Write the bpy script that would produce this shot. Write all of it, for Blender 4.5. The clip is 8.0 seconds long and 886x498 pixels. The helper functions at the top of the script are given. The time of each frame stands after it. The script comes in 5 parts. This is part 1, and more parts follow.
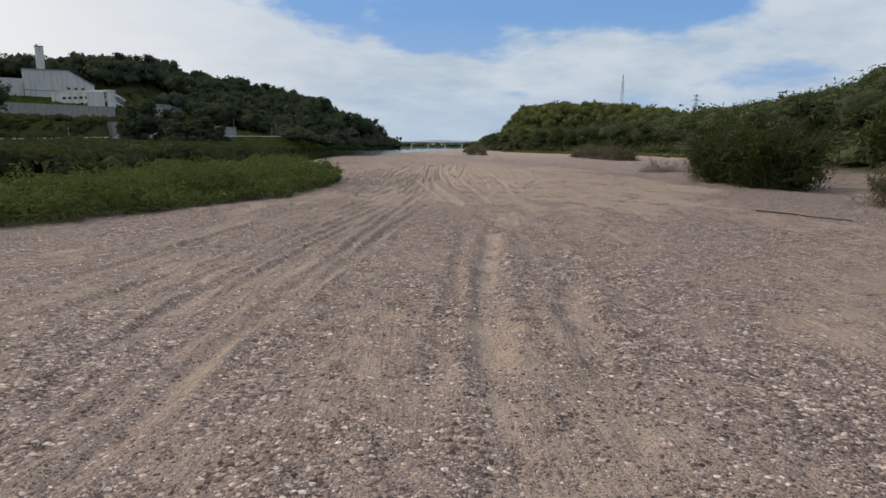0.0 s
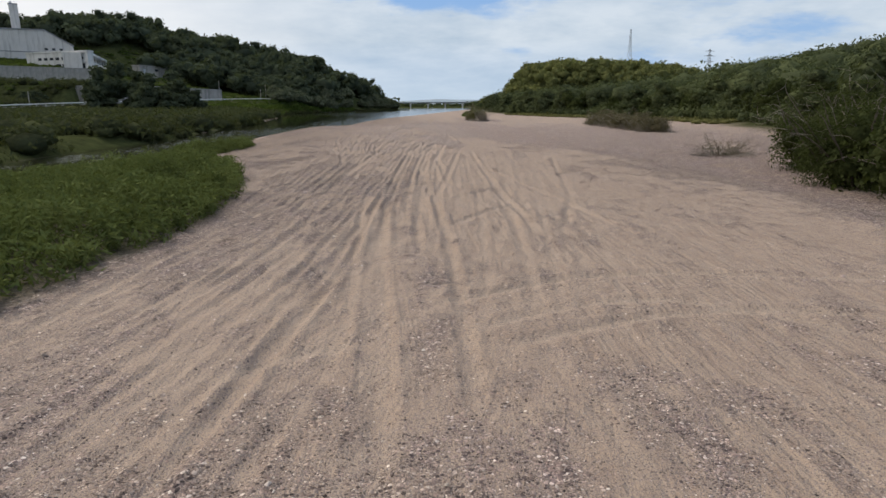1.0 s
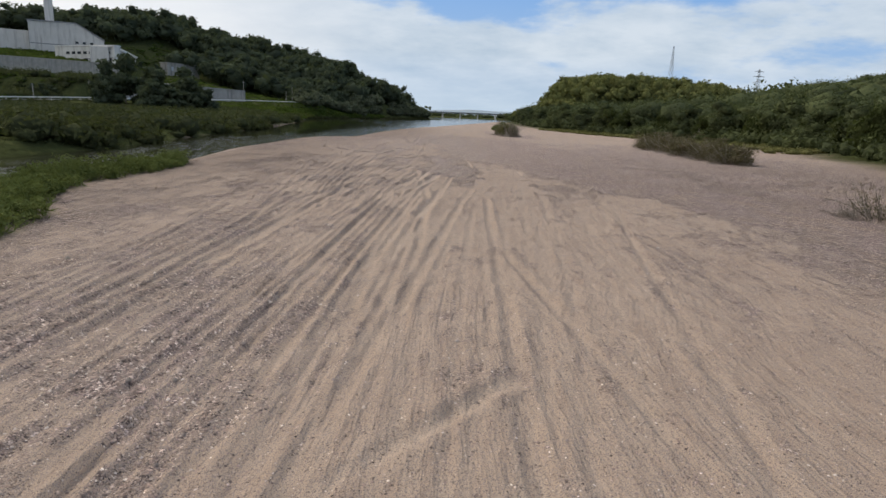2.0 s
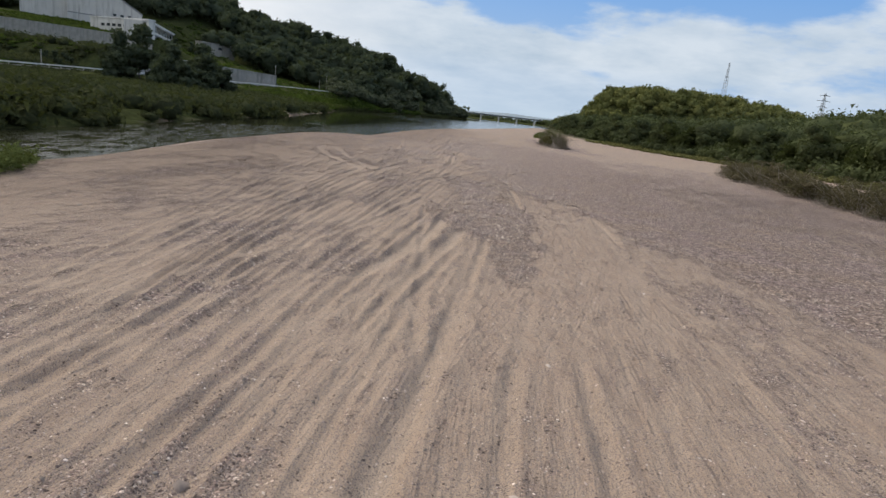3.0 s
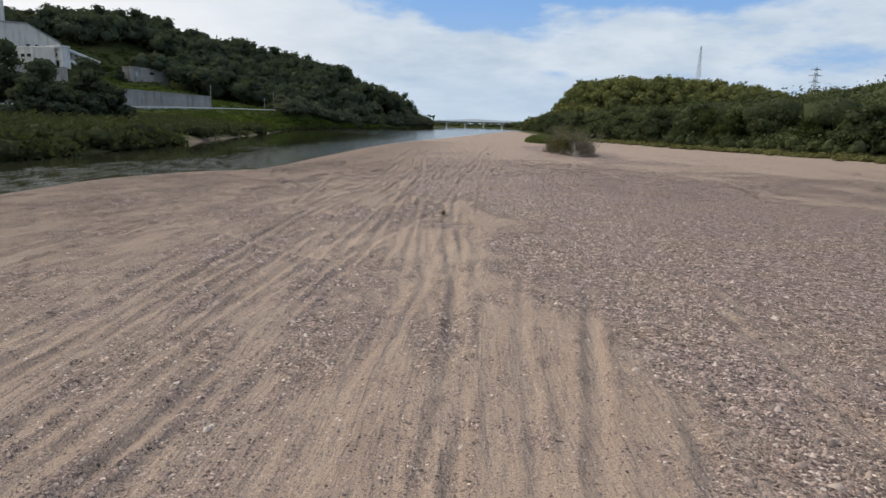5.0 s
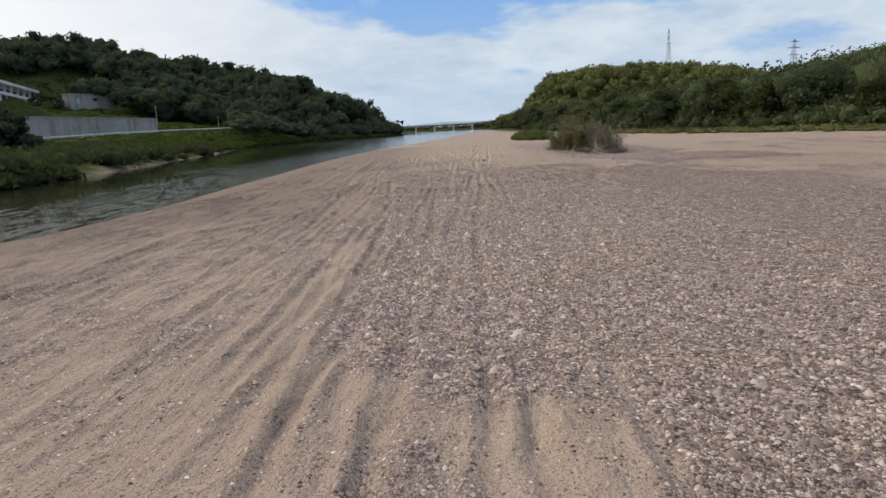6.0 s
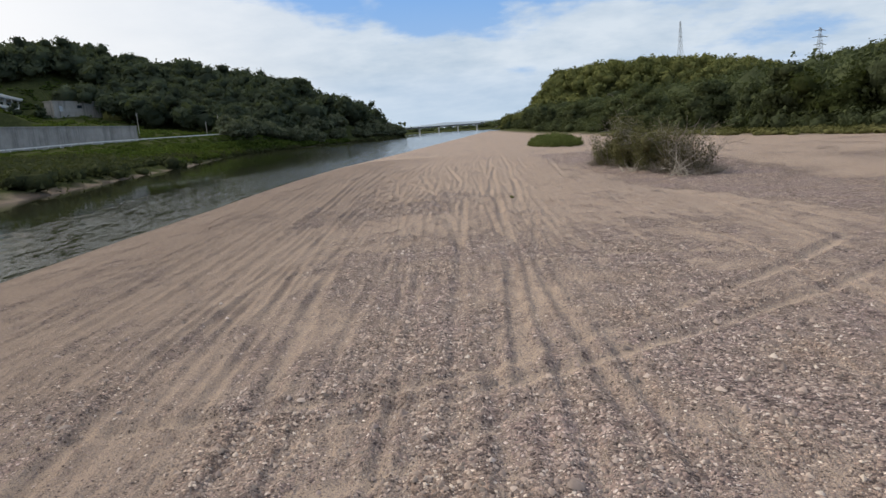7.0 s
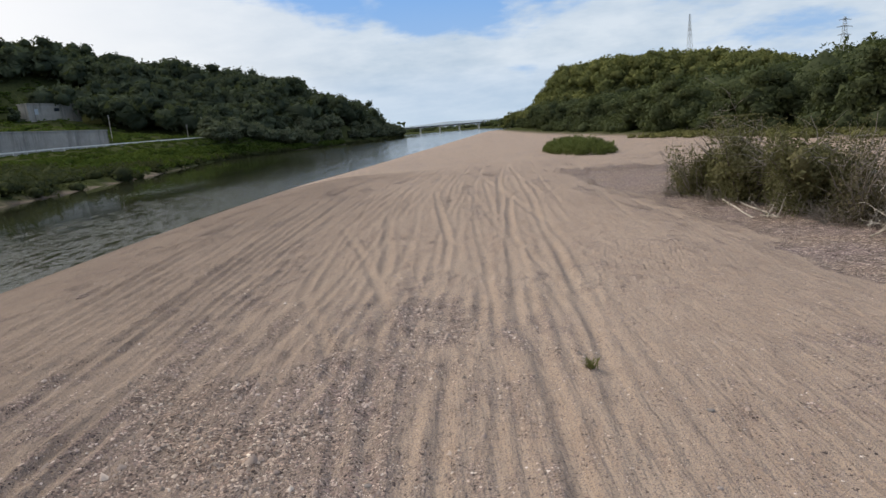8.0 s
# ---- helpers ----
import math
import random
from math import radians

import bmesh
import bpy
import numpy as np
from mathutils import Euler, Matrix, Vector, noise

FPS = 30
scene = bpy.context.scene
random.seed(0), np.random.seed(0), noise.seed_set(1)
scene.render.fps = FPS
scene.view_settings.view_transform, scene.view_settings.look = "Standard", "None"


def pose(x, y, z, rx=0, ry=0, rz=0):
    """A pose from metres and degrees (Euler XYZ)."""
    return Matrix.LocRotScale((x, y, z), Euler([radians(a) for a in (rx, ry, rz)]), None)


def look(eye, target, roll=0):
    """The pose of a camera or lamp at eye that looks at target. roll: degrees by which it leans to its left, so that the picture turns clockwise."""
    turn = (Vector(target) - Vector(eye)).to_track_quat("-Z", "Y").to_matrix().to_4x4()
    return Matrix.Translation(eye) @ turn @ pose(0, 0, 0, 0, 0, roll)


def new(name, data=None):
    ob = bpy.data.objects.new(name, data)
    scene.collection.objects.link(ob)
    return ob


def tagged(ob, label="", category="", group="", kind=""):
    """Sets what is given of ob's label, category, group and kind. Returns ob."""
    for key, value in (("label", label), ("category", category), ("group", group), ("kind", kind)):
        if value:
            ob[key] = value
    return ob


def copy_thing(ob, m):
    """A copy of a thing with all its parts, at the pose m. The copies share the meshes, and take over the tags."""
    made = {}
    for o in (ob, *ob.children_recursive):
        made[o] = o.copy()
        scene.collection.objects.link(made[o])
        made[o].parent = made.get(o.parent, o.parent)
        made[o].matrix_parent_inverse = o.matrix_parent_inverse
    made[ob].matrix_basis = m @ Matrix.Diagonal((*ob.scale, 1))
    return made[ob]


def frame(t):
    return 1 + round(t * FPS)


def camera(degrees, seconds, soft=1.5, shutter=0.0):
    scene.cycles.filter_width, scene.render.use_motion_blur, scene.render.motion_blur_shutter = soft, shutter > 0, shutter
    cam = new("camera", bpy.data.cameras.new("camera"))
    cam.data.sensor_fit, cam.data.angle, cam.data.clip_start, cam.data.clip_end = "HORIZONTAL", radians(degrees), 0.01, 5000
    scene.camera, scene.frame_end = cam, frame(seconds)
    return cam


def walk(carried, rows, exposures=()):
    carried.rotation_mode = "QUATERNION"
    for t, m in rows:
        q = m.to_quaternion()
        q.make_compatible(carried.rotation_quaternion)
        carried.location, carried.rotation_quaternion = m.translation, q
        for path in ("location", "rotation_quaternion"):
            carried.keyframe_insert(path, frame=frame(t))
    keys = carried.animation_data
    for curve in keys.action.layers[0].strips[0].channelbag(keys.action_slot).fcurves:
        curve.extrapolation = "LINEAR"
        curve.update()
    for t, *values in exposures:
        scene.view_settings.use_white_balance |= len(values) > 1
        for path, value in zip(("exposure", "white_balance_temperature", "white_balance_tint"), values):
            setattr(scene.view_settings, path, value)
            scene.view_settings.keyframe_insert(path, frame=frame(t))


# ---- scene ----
cam = camera(72.6, 8.0)
PATH = [
    (0, (0.056, 0.156, 1.983), (0.087, 2.128, 1.648), 0.2),
    (0.5, (0.725, 7.78, 2.896), (0.753, 9.729, 2.449), -0.3),
    (1, (1.544, 15.537, 3.228), (1.568, 17.482, 2.766), -0.3),
    (1.5, (2.479, 23.641, 3.497), (2.488, 25.588, 3.039), 0.2),
    (1.7, (3.184, 26.686, 3.509), (3.166, 28.638, 3.076), 0.7),
    (2.8, (2.589, 45.489, 3.627), (2.439, 47.434, 3.185), 6.2),
    (3, (2.44, 49.061, 3.616), (2.289, 51.006, 3.177), 6.5),
    (3.5, (2.025, 58.43, 3.441), (1.871, 60.376, 3.007), 6.6),
    (4, (1.422, 67.408, 3.247), (1.267, 69.356, 2.821), 6.5),
    (4.5, (-0.135, 75.671, 3.172), (-0.262, 77.625, 2.762), 5.2),
    (4.7, (-0.514, 79.161, 3.114), (-0.623, 81.116, 2.706), 3.8),
    (5.8, (-2.258, 99.821, 2.403), (-2.265, 101.783, 2.012), -2.6),
    (6, (-2.272, 103.606, 2.467), (-2.281, 105.568, 2.077), -3.0),
    (6.5, (-2.22, 112.918, 2.933), (-2.241, 114.88, 2.544), -3.6),
    (7, (-1.918, 121.774, 3.193), (-1.948, 123.736, 2.805), -4.1),
    (7.5, (-1.589, 130.347, 3.499), (-1.622, 132.308, 3.108), -4.3),
    (8, (-0.993, 139.815, 3.607), (-1.033, 141.776, 3.217), -4.7),
]
walk(cam, [(t, look(eye, aim, lean)) for t, eye, aim, lean in PATH], [(0.0, -0.06, 6850, 11), (0.5, 0.11, 6850, 11), (4.5, 0.12, 6850, 11), (8.0, 0.17, 6850, 11)])

# ---------------------------------------------------------------- sky, sun
SUN_AZIMUTH, SUN_HEIGHT = radians(138), radians(38)      # from +x, anticlockwise
sun_way = Vector((math.cos(SUN_AZIMUTH) * math.cos(SUN_HEIGHT), math.sin(SUN_AZIMUTH) * math.cos(SUN_HEIGHT), math.sin(SUN_HEIGHT)))
sun_data = bpy.data.lights.new("sun", "SUN")
sun_data.energy, sun_data.angle, sun_data.color = 2.6, radians(4), (1.0, 0.95, 0.87)
sun = new("sun", sun_data)
sun.matrix_world = look(sun_way * 100, (0, 0, 0))


class Nodes:
    """Short hand for building a node tree."""

    def __init__(self, tree):
        self.tree = tree
        tree.nodes.clear()

    def add(self, kind, links=(), **settings):
        node = self.tree.nodes.new(kind)
        for key, value in settings.items():
            setattr(node, key, value)
        for slot, value in dict(links).items():
            socket = node.inputs[slot]
            if isinstance(value, bpy.types.NodeSocket):
                self.tree.links.new(value, socket)
            else:
                socket.default_value = value
        return node

    def math(self, operation, a, b=0.0, c=0.0):
        return self.add("ShaderNodeMath", {0: a, 1: b, 2: c}, operation=operation).outputs[0]

    def mix(self, factor, a, b, blend="MIX"):
        return self.add("ShaderNodeMix", {0: factor, 6: a, 7: b}, data_type="RGBA", blend_type=blend).outputs[2]

    def ramp(self, value, stops, mode="LINEAR"):
        node = self.add("ShaderNodeValToRGB", {0: value})
        node.color_ramp.interpolation = mode
        while len(node.color_ramp.elements) < len(stops):
            node.color_ramp.elements.new(0.5)
        for element, (place, colour) in zip(node.color_ramp.elements, stops):
            element.position = place
            element.color = (*colour, 1) if len(colour) == 3 else colour
        return node.outputs[0]

    def noise(self, vector, scale, detail=4.0, rough=0.55):
        return self.add("ShaderNodeTexNoise", {"Vector": vector, "Scale": scale, "Detail": detail, "Roughness": rough}).outputs[0]


world = bpy.data.worlds.new("sky")
scene.world = world
world.use_nodes = True
n = Nodes(world.node_tree)
sky = n.add("ShaderNodeTexSky", sky_type="NISHITA", sun_disc=False, sun_elevation=SUN_HEIGHT, sun_rotation=radians(90) - SUN_AZIMUTH, dust_density=1.5)
blue = n.mix(0.85, n.mix(1.0, sky.outputs[0], (0.09, 0.09, 0.09, 1), "MULTIPLY"), (0.11, 0.34, 0.78, 1))
way = n.add("ShaderNodeTexCoord").outputs["Generated"]
part_xyz = n.add("ShaderNodeSeparateXYZ", {0: way})
rise = n.math("MAXIMUM", part_xyz.outputs[2], 0.0)
over = n.math("ADD", rise, 0.22)
flat = n.add("ShaderNodeCombineXYZ", {0: n.math("DIVIDE", part_xyz.outputs[0], over), 1: n.math("DIVIDE", part_xyz.outputs[1], over), 2: 3.7}).outputs[0]
puffs = n.noise(flat, 1.25, 7.0, 0.55)
cover = n.math("ADD", n.math("ADD", puffs, 0.04), n.math("ADD", n.math("MULTIPLY", part_xyz.outputs[0], -0.10), n.math("MULTIPLY", n.math("MAXIMUM", n.math("MULTIPLY_ADD", part_xyz.outputs[0], -1.0, -0.12), 0.0), 0.45)))
gap_way = n.ramp(n.math("MULTIPLY_ADD", part_xyz.outputs[0], 0.5, 0.5), [(0.45, (0,) * 3), (0.50, (1,) * 3), (0.66, (1,) * 3), (0.78, (0,) * 3)])
gap_way = n.math("MULTIPLY", gap_way, n.ramp(rise, [(0.11, (0,) * 3), (0.20, (1,) * 3), (0.30, (0.8,) * 3), (0.45, (0,) * 3)]))
cover = n.math("SUBTRACT", n.math("ADD", cover, 0.02), n.math("MULTIPLY", gap_way, 0.22))
mask = n.ramp(cover, [(0.39, (0.03,) * 3), (0.51, (0.92,) * 3)], "EASE")
shade = n.noise(flat, 2.3, 6.0, 0.6)
cloud = n.ramp(shade, [(0.3, (0.44, 0.55, 0.67)), (0.62, (0.64, 0.725, 0.81))])
veil = n.ramp(rise, [(0.0, (0.9,) * 3), (0.07, (0.5,) * 3), (0.2, (0.1,) * 3)])
cloud = n.mix(n.math("MAXIMUM", n.ramp(n.math("MULTIPLY", part_xyz.outputs[0], -1.0), [(0.1, (0,) * 3), (0.55, (1,) * 3)]), n.ramp(rise, [(0.3, (0,) * 3), (0.6, (0.7,) * 3)])), cloud, (0.90, 0.92, 0.94, 1))
air = n.mix(veil, blue, (0.48, 0.615, 0.75, 1))
mixed = n.mix(n.math("MULTIPLY", mask, n.ramp(rise, [(0.0, (0.25,) * 3), (0.1, (0.95,) * 3)])), air, cloud)
n.add("ShaderNodeOutputWorld", {0: n.add("ShaderNodeBackground", {0: mixed, 1: 1.0}).outputs[0]})

# ---------------------------------------------------------------- materials


def material(name):
    mat = bpy.data.materials.new(name)
    mat.use_nodes = True
    return mat, Nodes(mat.node_tree)


def finish(n, colour, rough, normal=None, metal=0.0, extra=()):
    links = {"Base Color": colour, "Roughness": rough, "Metallic": metal, **dict(extra)}
    if normal is not None:
        links["Normal"] = normal
    n.add("ShaderNodeOutputMaterial", {0: n.add("ShaderNodeBsdfPrincipled", links).outputs[0]})


def bump(n, height, strength, distance, normal=None):
    links = {"Height": height, "Strength": strength, "Distance": distance}
    if normal is not None:
        links["Normal"] = normal
    return n.add("ShaderNodeBump", links).outputs[0]


def stone_stops():
    return [(0.0, (0.075, 0.063, 0.062)), (0.18, (0.118, 0.098, 0.096)), (0.38, (0.188, 0.154, 0.146)), (0.58, (0.262, 0.21, 0.19)), (0.78, (0.35, 0.29, 0.256)), (0.93, (0.45, 0.395, 0.36)), (1.0, (0.60, 0.57, 0.53))]


def ground_material():
    mat, n = material("sand_and_gravel")
    place = n.add("ShaderNodeNewGeometry").outputs["Position"]
    gravel = n.add("ShaderNodeAttribute", attribute_name="gravel").outputs["Fac"]
    green = n.add("ShaderNodeAttribute", attribute_name="green").outputs["Fac"]
    # sand: broad pinkish and tan areas, fine grain
    broad = n.noise(place, 0.16, 5.0, 0.6)
    streak = n.noise(n.add("ShaderNodeVectorMath", {0: place, 1: (1.6, 0.22, 1)}, operation="MULTIPLY").outputs[0], 1.0, 5.0, 0.65)
    fine = n.noise(place, 38.0, 4.0, 0.7)
    sand = n.ramp(broad, [(0.3, (0.322, 0.233, 0.174)), (0.55, (0.373, 0.276, 0.208)), (0.75, (0.402, 0.31, 0.236))])
    sand = n.mix(n.math("MULTIPLY", streak, 0.55), sand, (0.265, 0.195, 0.153, 1))
    sand = n.mix(n.ramp(fine, [(0.35, (0.0,) * 3), (0.7, (0.5,) * 3)]), sand, (0.465, 0.365, 0.275, 1))
    packed = n.add("ShaderNodeAttribute", attribute_name="packed").outputs["Fac"]
    damp_dimming = n.add("ShaderNodeAttribute", attribute_name="damp_dimming").outputs["Fac"]
    # short chopped furrows in three directions, each in its own stretches
    wander = n.add("ShaderNodeTexNoise", {"Vector": place, "Scale": 0.07, "Detail": 1.0}).outputs["Color"]
    bent = n.add("ShaderNodeVectorMath", {0: wander, 1: (1.8, 1.8, 0.0), 2: place}, operation="MULTIPLY_ADD").outputs[0]

    def furrows(turn, across, lengthwise):
        laid = n.add("ShaderNodeMapping", {"Vector": bent, "Rotation": (0, 0, turn), "Scale": (1 / across, 1 / lengthwise, 1)}, vector_type="TEXTURE").outputs[0]
        return n.noise(laid, 1.0, 3.0, 0.55)

    aside = n.math("MULTIPLY_ADD", n.add("ShaderNodeSeparateXYZ", {0: place}).outputs[0], -0.02, n.noise(place, 0.06, 1.0, 0.5))
    part_a = n.ramp(aside, [(0.46, (0,) * 3), (0.60, (1,) * 3)])
    part_b = n.ramp(n.noise(place, 0.13, 1.0, 0.5), [(0.54, (0,) * 3), (0.64, (1,) * 3)])
    furrow = n.mix(part_b, n.mix(part_a, furrows(-0.03, 4.2, 0.9), furrows(-0.33, 3.6, 0.8)), furrows(0.26, 3.8, 1.0))
    drawn = n.mix(part_b, n.mix(part_a, furrows(0.02, 5.6, 0.2), furrows(0.12, 5.0, 0.18)), furrows(-0.2, 5.2, 0.3))
    drawn_ridges = n.math("SUBTRACT", 1.0, n.math("ABSOLUTE", n.math("MULTIPLY_ADD", drawn, 5.0, -2.5)))
    ridged = n.math("SUBTRACT", 1.0, n.math("ABSOLUTE", n.math("MULTIPLY_ADD", furrow, 4.4, -2.2)))
    gravel = n.math("ADD", gravel, n.math("MULTIPLY", n.math("SUBTRACT", furrow, 0.5), 0.9))
    sand = n.mix(n.ramp(furrow, [(0.42, (0,) * 3), (0.62, (0.7,) * 3)]), sand, n.mix(1.0, sand, (0.85, 0.81, 0.79, 1), "MULTIPLY"))
    sand = n.mix(n.math("MULTIPLY", packed, 0.55), sand, (0.435, 0.34, 0.26, 1))
    # coarse grit between the gravel lanes' stones, their shade put into its dark colour
    sand = n.mix(n.ramp(gravel, [(0.32, (0,) * 3), (0.78, (0.8,) * 3)]), sand, n.mix(1.0, sand, (0.66, 0.66, 0.69, 1), "MULTIPLY"))
    # pebbles at two sizes
    big = n.add("ShaderNodeTexVoronoi", {"Vector": place, "Scale": 24.0, "Randomness": 1.0}, feature="F1")
    small = n.add("ShaderNodeTexVoronoi", {"Vector": place, "Scale": 50.0, "Randomness": 1.0}, feature="F1")
    pick_big = n.add("ShaderNodeSeparateXYZ", {0: big.outputs["Color"]})
    pick_small = n.add("ShaderNodeSeparateXYZ", {0: small.outputs["Color"]})
    stone_big = n.ramp(pick_big.outputs[0], stone_stops())
    stone_small = n.ramp(pick_small.outputs[0], stone_stops())
    tint = n.noise(place, 0.55, 3.0, 0.5)
    tone = n.ramp(tint, [(0.35, (1.13, 1.0, 0.88)), (0.5, (1.07, 0.97, 0.91)), (0.65, (1.08, 0.96, 0.94))])
    # each pebble lies there or not, by how much gravel the spot has
    speck = n.noise(place, 2.4, 4.0, 0.7)
    amount = n.math("ADD", n.math("MULTIPLY_ADD", gravel, 1.35, 0.10), n.math("MULTIPLY", n.math("SUBTRACT", speck, 0.5), 1.0))
    amount = n.math("MINIMUM", n.math("MAXIMUM", amount, 0.17), 1.0)
    reach = n.math("MULTIPLY_ADD", amount, 0.32, 0.36)
    lies_small = n.math("MULTIPLY", n.math("LESS_THAN", pick_small.outputs[2], amount), n.math("LESS_THAN", small.outputs["Distance"], reach))
    lies_big = n.math("MULTIPLY", n.math("LESS_THAN", pick_big.outputs[2], n.math("MULTIPLY", amount, 0.65)), n.math("LESS_THAN", big.outputs["Distance"], reach))
    grit = n.add("ShaderNodeTexVoronoi", {"Vector": place, "Scale": 130.0, "Randomness": 1.0}, feature="F1")
    pick_grit = n.add("ShaderNodeSeparateXYZ", {0: grit.outputs["Color"]})
    lies_grit = n.math("LESS_THAN", pick_grit.outputs[2], n.math("MULTIPLY_ADD", amount, 0.7, 0.2))
    patchy = n.ramp(n.noise(place, 4.5, 5.0, 0.85), [(0.38, (0.45,) * 3), (0.5, (1.0,) * 3), (0.62, (1.5,) * 3)])
    tone = n.mix(1.0, tone, patchy, "MULTIPLY")
    cover = n.math("MAXIMUM", lies_small, lies_big)
    colour = n.mix(lies_grit, sand, n.mix(0.12, n.ramp(n.math("MULTIPLY", pick_grit.outputs[0], 0.75), stone_stops()), sand))
    colour = n.mix(lies_small, colour, n.mix(1.0, stone_small, tone, "MULTIPLY"))
    colour = n.mix(lies_big, colour, n.mix(1.0, stone_big, tone, "MULTIPLY"))
    # damp margins, and lens vignetting put into the sand's colour
    colour = n.mix(damp_dimming, colour, n.mix(1.0, colour, (0.62, 0.60, 0.59, 1), "MULTIPLY"))
    # vegetated soil of the banks and hills
    soil = n.ramp(n.noise(place, 0.7, 6.0, 0.7), [(0.3, (0.03, 0.034, 0.016)), (0.55, (0.052, 0.06, 0.024)), (0.8, (0.085, 0.088, 0.036))])
    colour = n.mix(green, colour, soil)
    # wet margin just above the water
    height = n.add("ShaderNodeSeparateXYZ", {0: place}).outputs[2]
    wet = n.ramp(n.math("ADD", n.math("MULTIPLY", height, 1.0), 1.0), [(0.10, (1,) * 3), (0.36, (0,) * 3)])
    colour = n.mix(n.math("MULTIPLY", wet, 0.6), colour, n.mix(1.0, colour, (0.45, 0.42, 0.4, 1), "MULTIPLY"))
    lumps = n.math("ADD", n.math("MULTIPLY", lies_small, n.math("SUBTRACT", 0.65, small.outputs["Distance"])), n.math("MULTIPLY", lies_big, n.math("SUBTRACT", 1.0, big.outputs["Distance"])))
    grain = n.math("ADD", n.math("MULTIPLY", n.noise(place, 11.0, 6.0, 0.75), 0.8), n.math("MULTIPLY", fine, 0.5))
    relief = n.math("ADD", n.math("MULTIPLY", grain, 1.2), n.math("MULTIPLY", lumps, 1.15))
    ridges = n.noise(n.add("ShaderNodeVectorMath", {0: place, 1: (5.0, 1.7, 1)}, operation="MULTIPLY").outputs[0], 1.0, 4.0, 0.65)
    churned = n.noise(place, 2.6, 5.0, 0.7)
    broken = n.math("ADD", n.math("MULTIPLY", n.noise(place, 8.5, 4.0, 0.7), 0.14), n.math("ADD", n.math("MULTIPLY", ridges, 0.2), n.math("MULTIPLY", churned, 0.2)))
    open_ground = n.math("SUBTRACT", 1.0, n.math("MULTIPLY", cover, 0.5))
    first = bump(n, n.math("MULTIPLY", ridged, open_ground), 1.0, 0.02, bump(n, broken, 0.8, 0.14))
    first = bump(n, n.math("MULTIPLY", drawn_ridges, n.math("MULTIPLY", open_ground, n.math("SUBTRACT", 1.0, packed))), 0.9, 0.016, first)
    finish(n, colour, 0.9, bump(n, relief, 1.0, 0.019, first), extra={"Specular IOR Level": n.math("MULTIPLY_ADD", green, -0.15, 0.15)})
    return mat


def pebble_material():
    mat, n = material("pebbles")
    pick = n.add("ShaderNodeNewGeometry").outputs["Random Per Island"]
    place = n.add("ShaderNodeNewGeometry").outputs["Position"]
    colour = n.ramp(pick, stone_stops())
    tint = n.noise(place, 0.55, 3.0, 0.5)
    tone = n.ramp(tint, [(0.35, (1.13, 1.0, 0.88)), (0.5, (1.07, 0.97, 0.91)), (0.65, (1.08, 0.96, 0.94))])
    colour = n.mix(1.0, colour, tone, "MULTIPLY")
    grain = n.noise(place, 60.0, 4.0, 0.7)
    finish(n, n.mix(n.math("MULTIPLY", grain, 0.5), colour, (0.34, 0.28, 0.23, 1)), 0.75, bump(n, grain, 0.3, 0.01))
    return mat


def stone_material():
    mat, n = material("river_stone")
    pick = n.add("ShaderNodeObjectInfo").outputs["Random"]
    place = n.add("ShaderNodeNewGeometry").outputs["Position"]
    grain = n.noise(place, 30.0, 6.0, 0.7)
    colour = n.mix(n.math("MULTIPLY", grain, 0.6), n.ramp(pick, stone_stops()), (0.42, 0.37, 0.33, 1))
    finish(n, colour, 0.8, bump(n, grain, 0.5, 0.01))
    return mat


def leaf_material(name, stops, patch=0.12, grain=0.5, lift=1.0):
    """Foliage: colour varies by leaf, by spray and, more broadly, from plant to plant; sprays stand out in relief."""
    mat, n = material(name)
    geo = n.add("ShaderNodeNewGeometry")
    place = geo.outputs["Position"]
    broad = n.noise(place, patch, 3.0, 0.5)
    sprays = n.add("ShaderNodeTexVoronoi", {"Vector": place, "Scale": 1.0 / grain, "Randomness": 1.0}, feature="F1")
    cell = n.add("ShaderNodeSeparateXYZ", {0: sprays.outputs["Color"]}).outputs[0]
    value = n.math("ADD", n.math("MULTIPLY", geo.outputs["Random Per Island"], 0.27), n.math("MULTIPLY", n.math("SUBTRACT", broad, 0.26), 0.9))
    value = n.math("ADD", value, n.math("MULTIPLY", cell, 0.16))
    colour = n.ramp(value, [(p, tuple(c * lift for c in rgb)) for p, rgb in stops])
    ragged = n.math("ADD", n.math("SUBTRACT", 1.0, sprays.outputs["Distance"]), n.math("MULTIPLY", n.noise(place, 2.2 / grain, 3.0, 0.7), 0.8))
    normal = bump(n, ragged, 0.5, grain * 0.5)
    leaf = n.add("ShaderNodeBsdfPrincipled", {"Base Color": colour, "Roughness": 0.9, "Specular IOR Level": 0.0, "Normal": normal})
    glow = n.add("ShaderNodeBsdfTranslucent", {0: n.mix(0.5, colour, (0.10, 0.13, 0.02, 1)), "Normal": normal})
    n.add("ShaderNodeOutputMaterial", {0: n.add("ShaderNodeMixShader", {0: 0.22, 1: leaf.outputs[0], 2: glow.outputs[0]}).outputs[0]})
    return mat


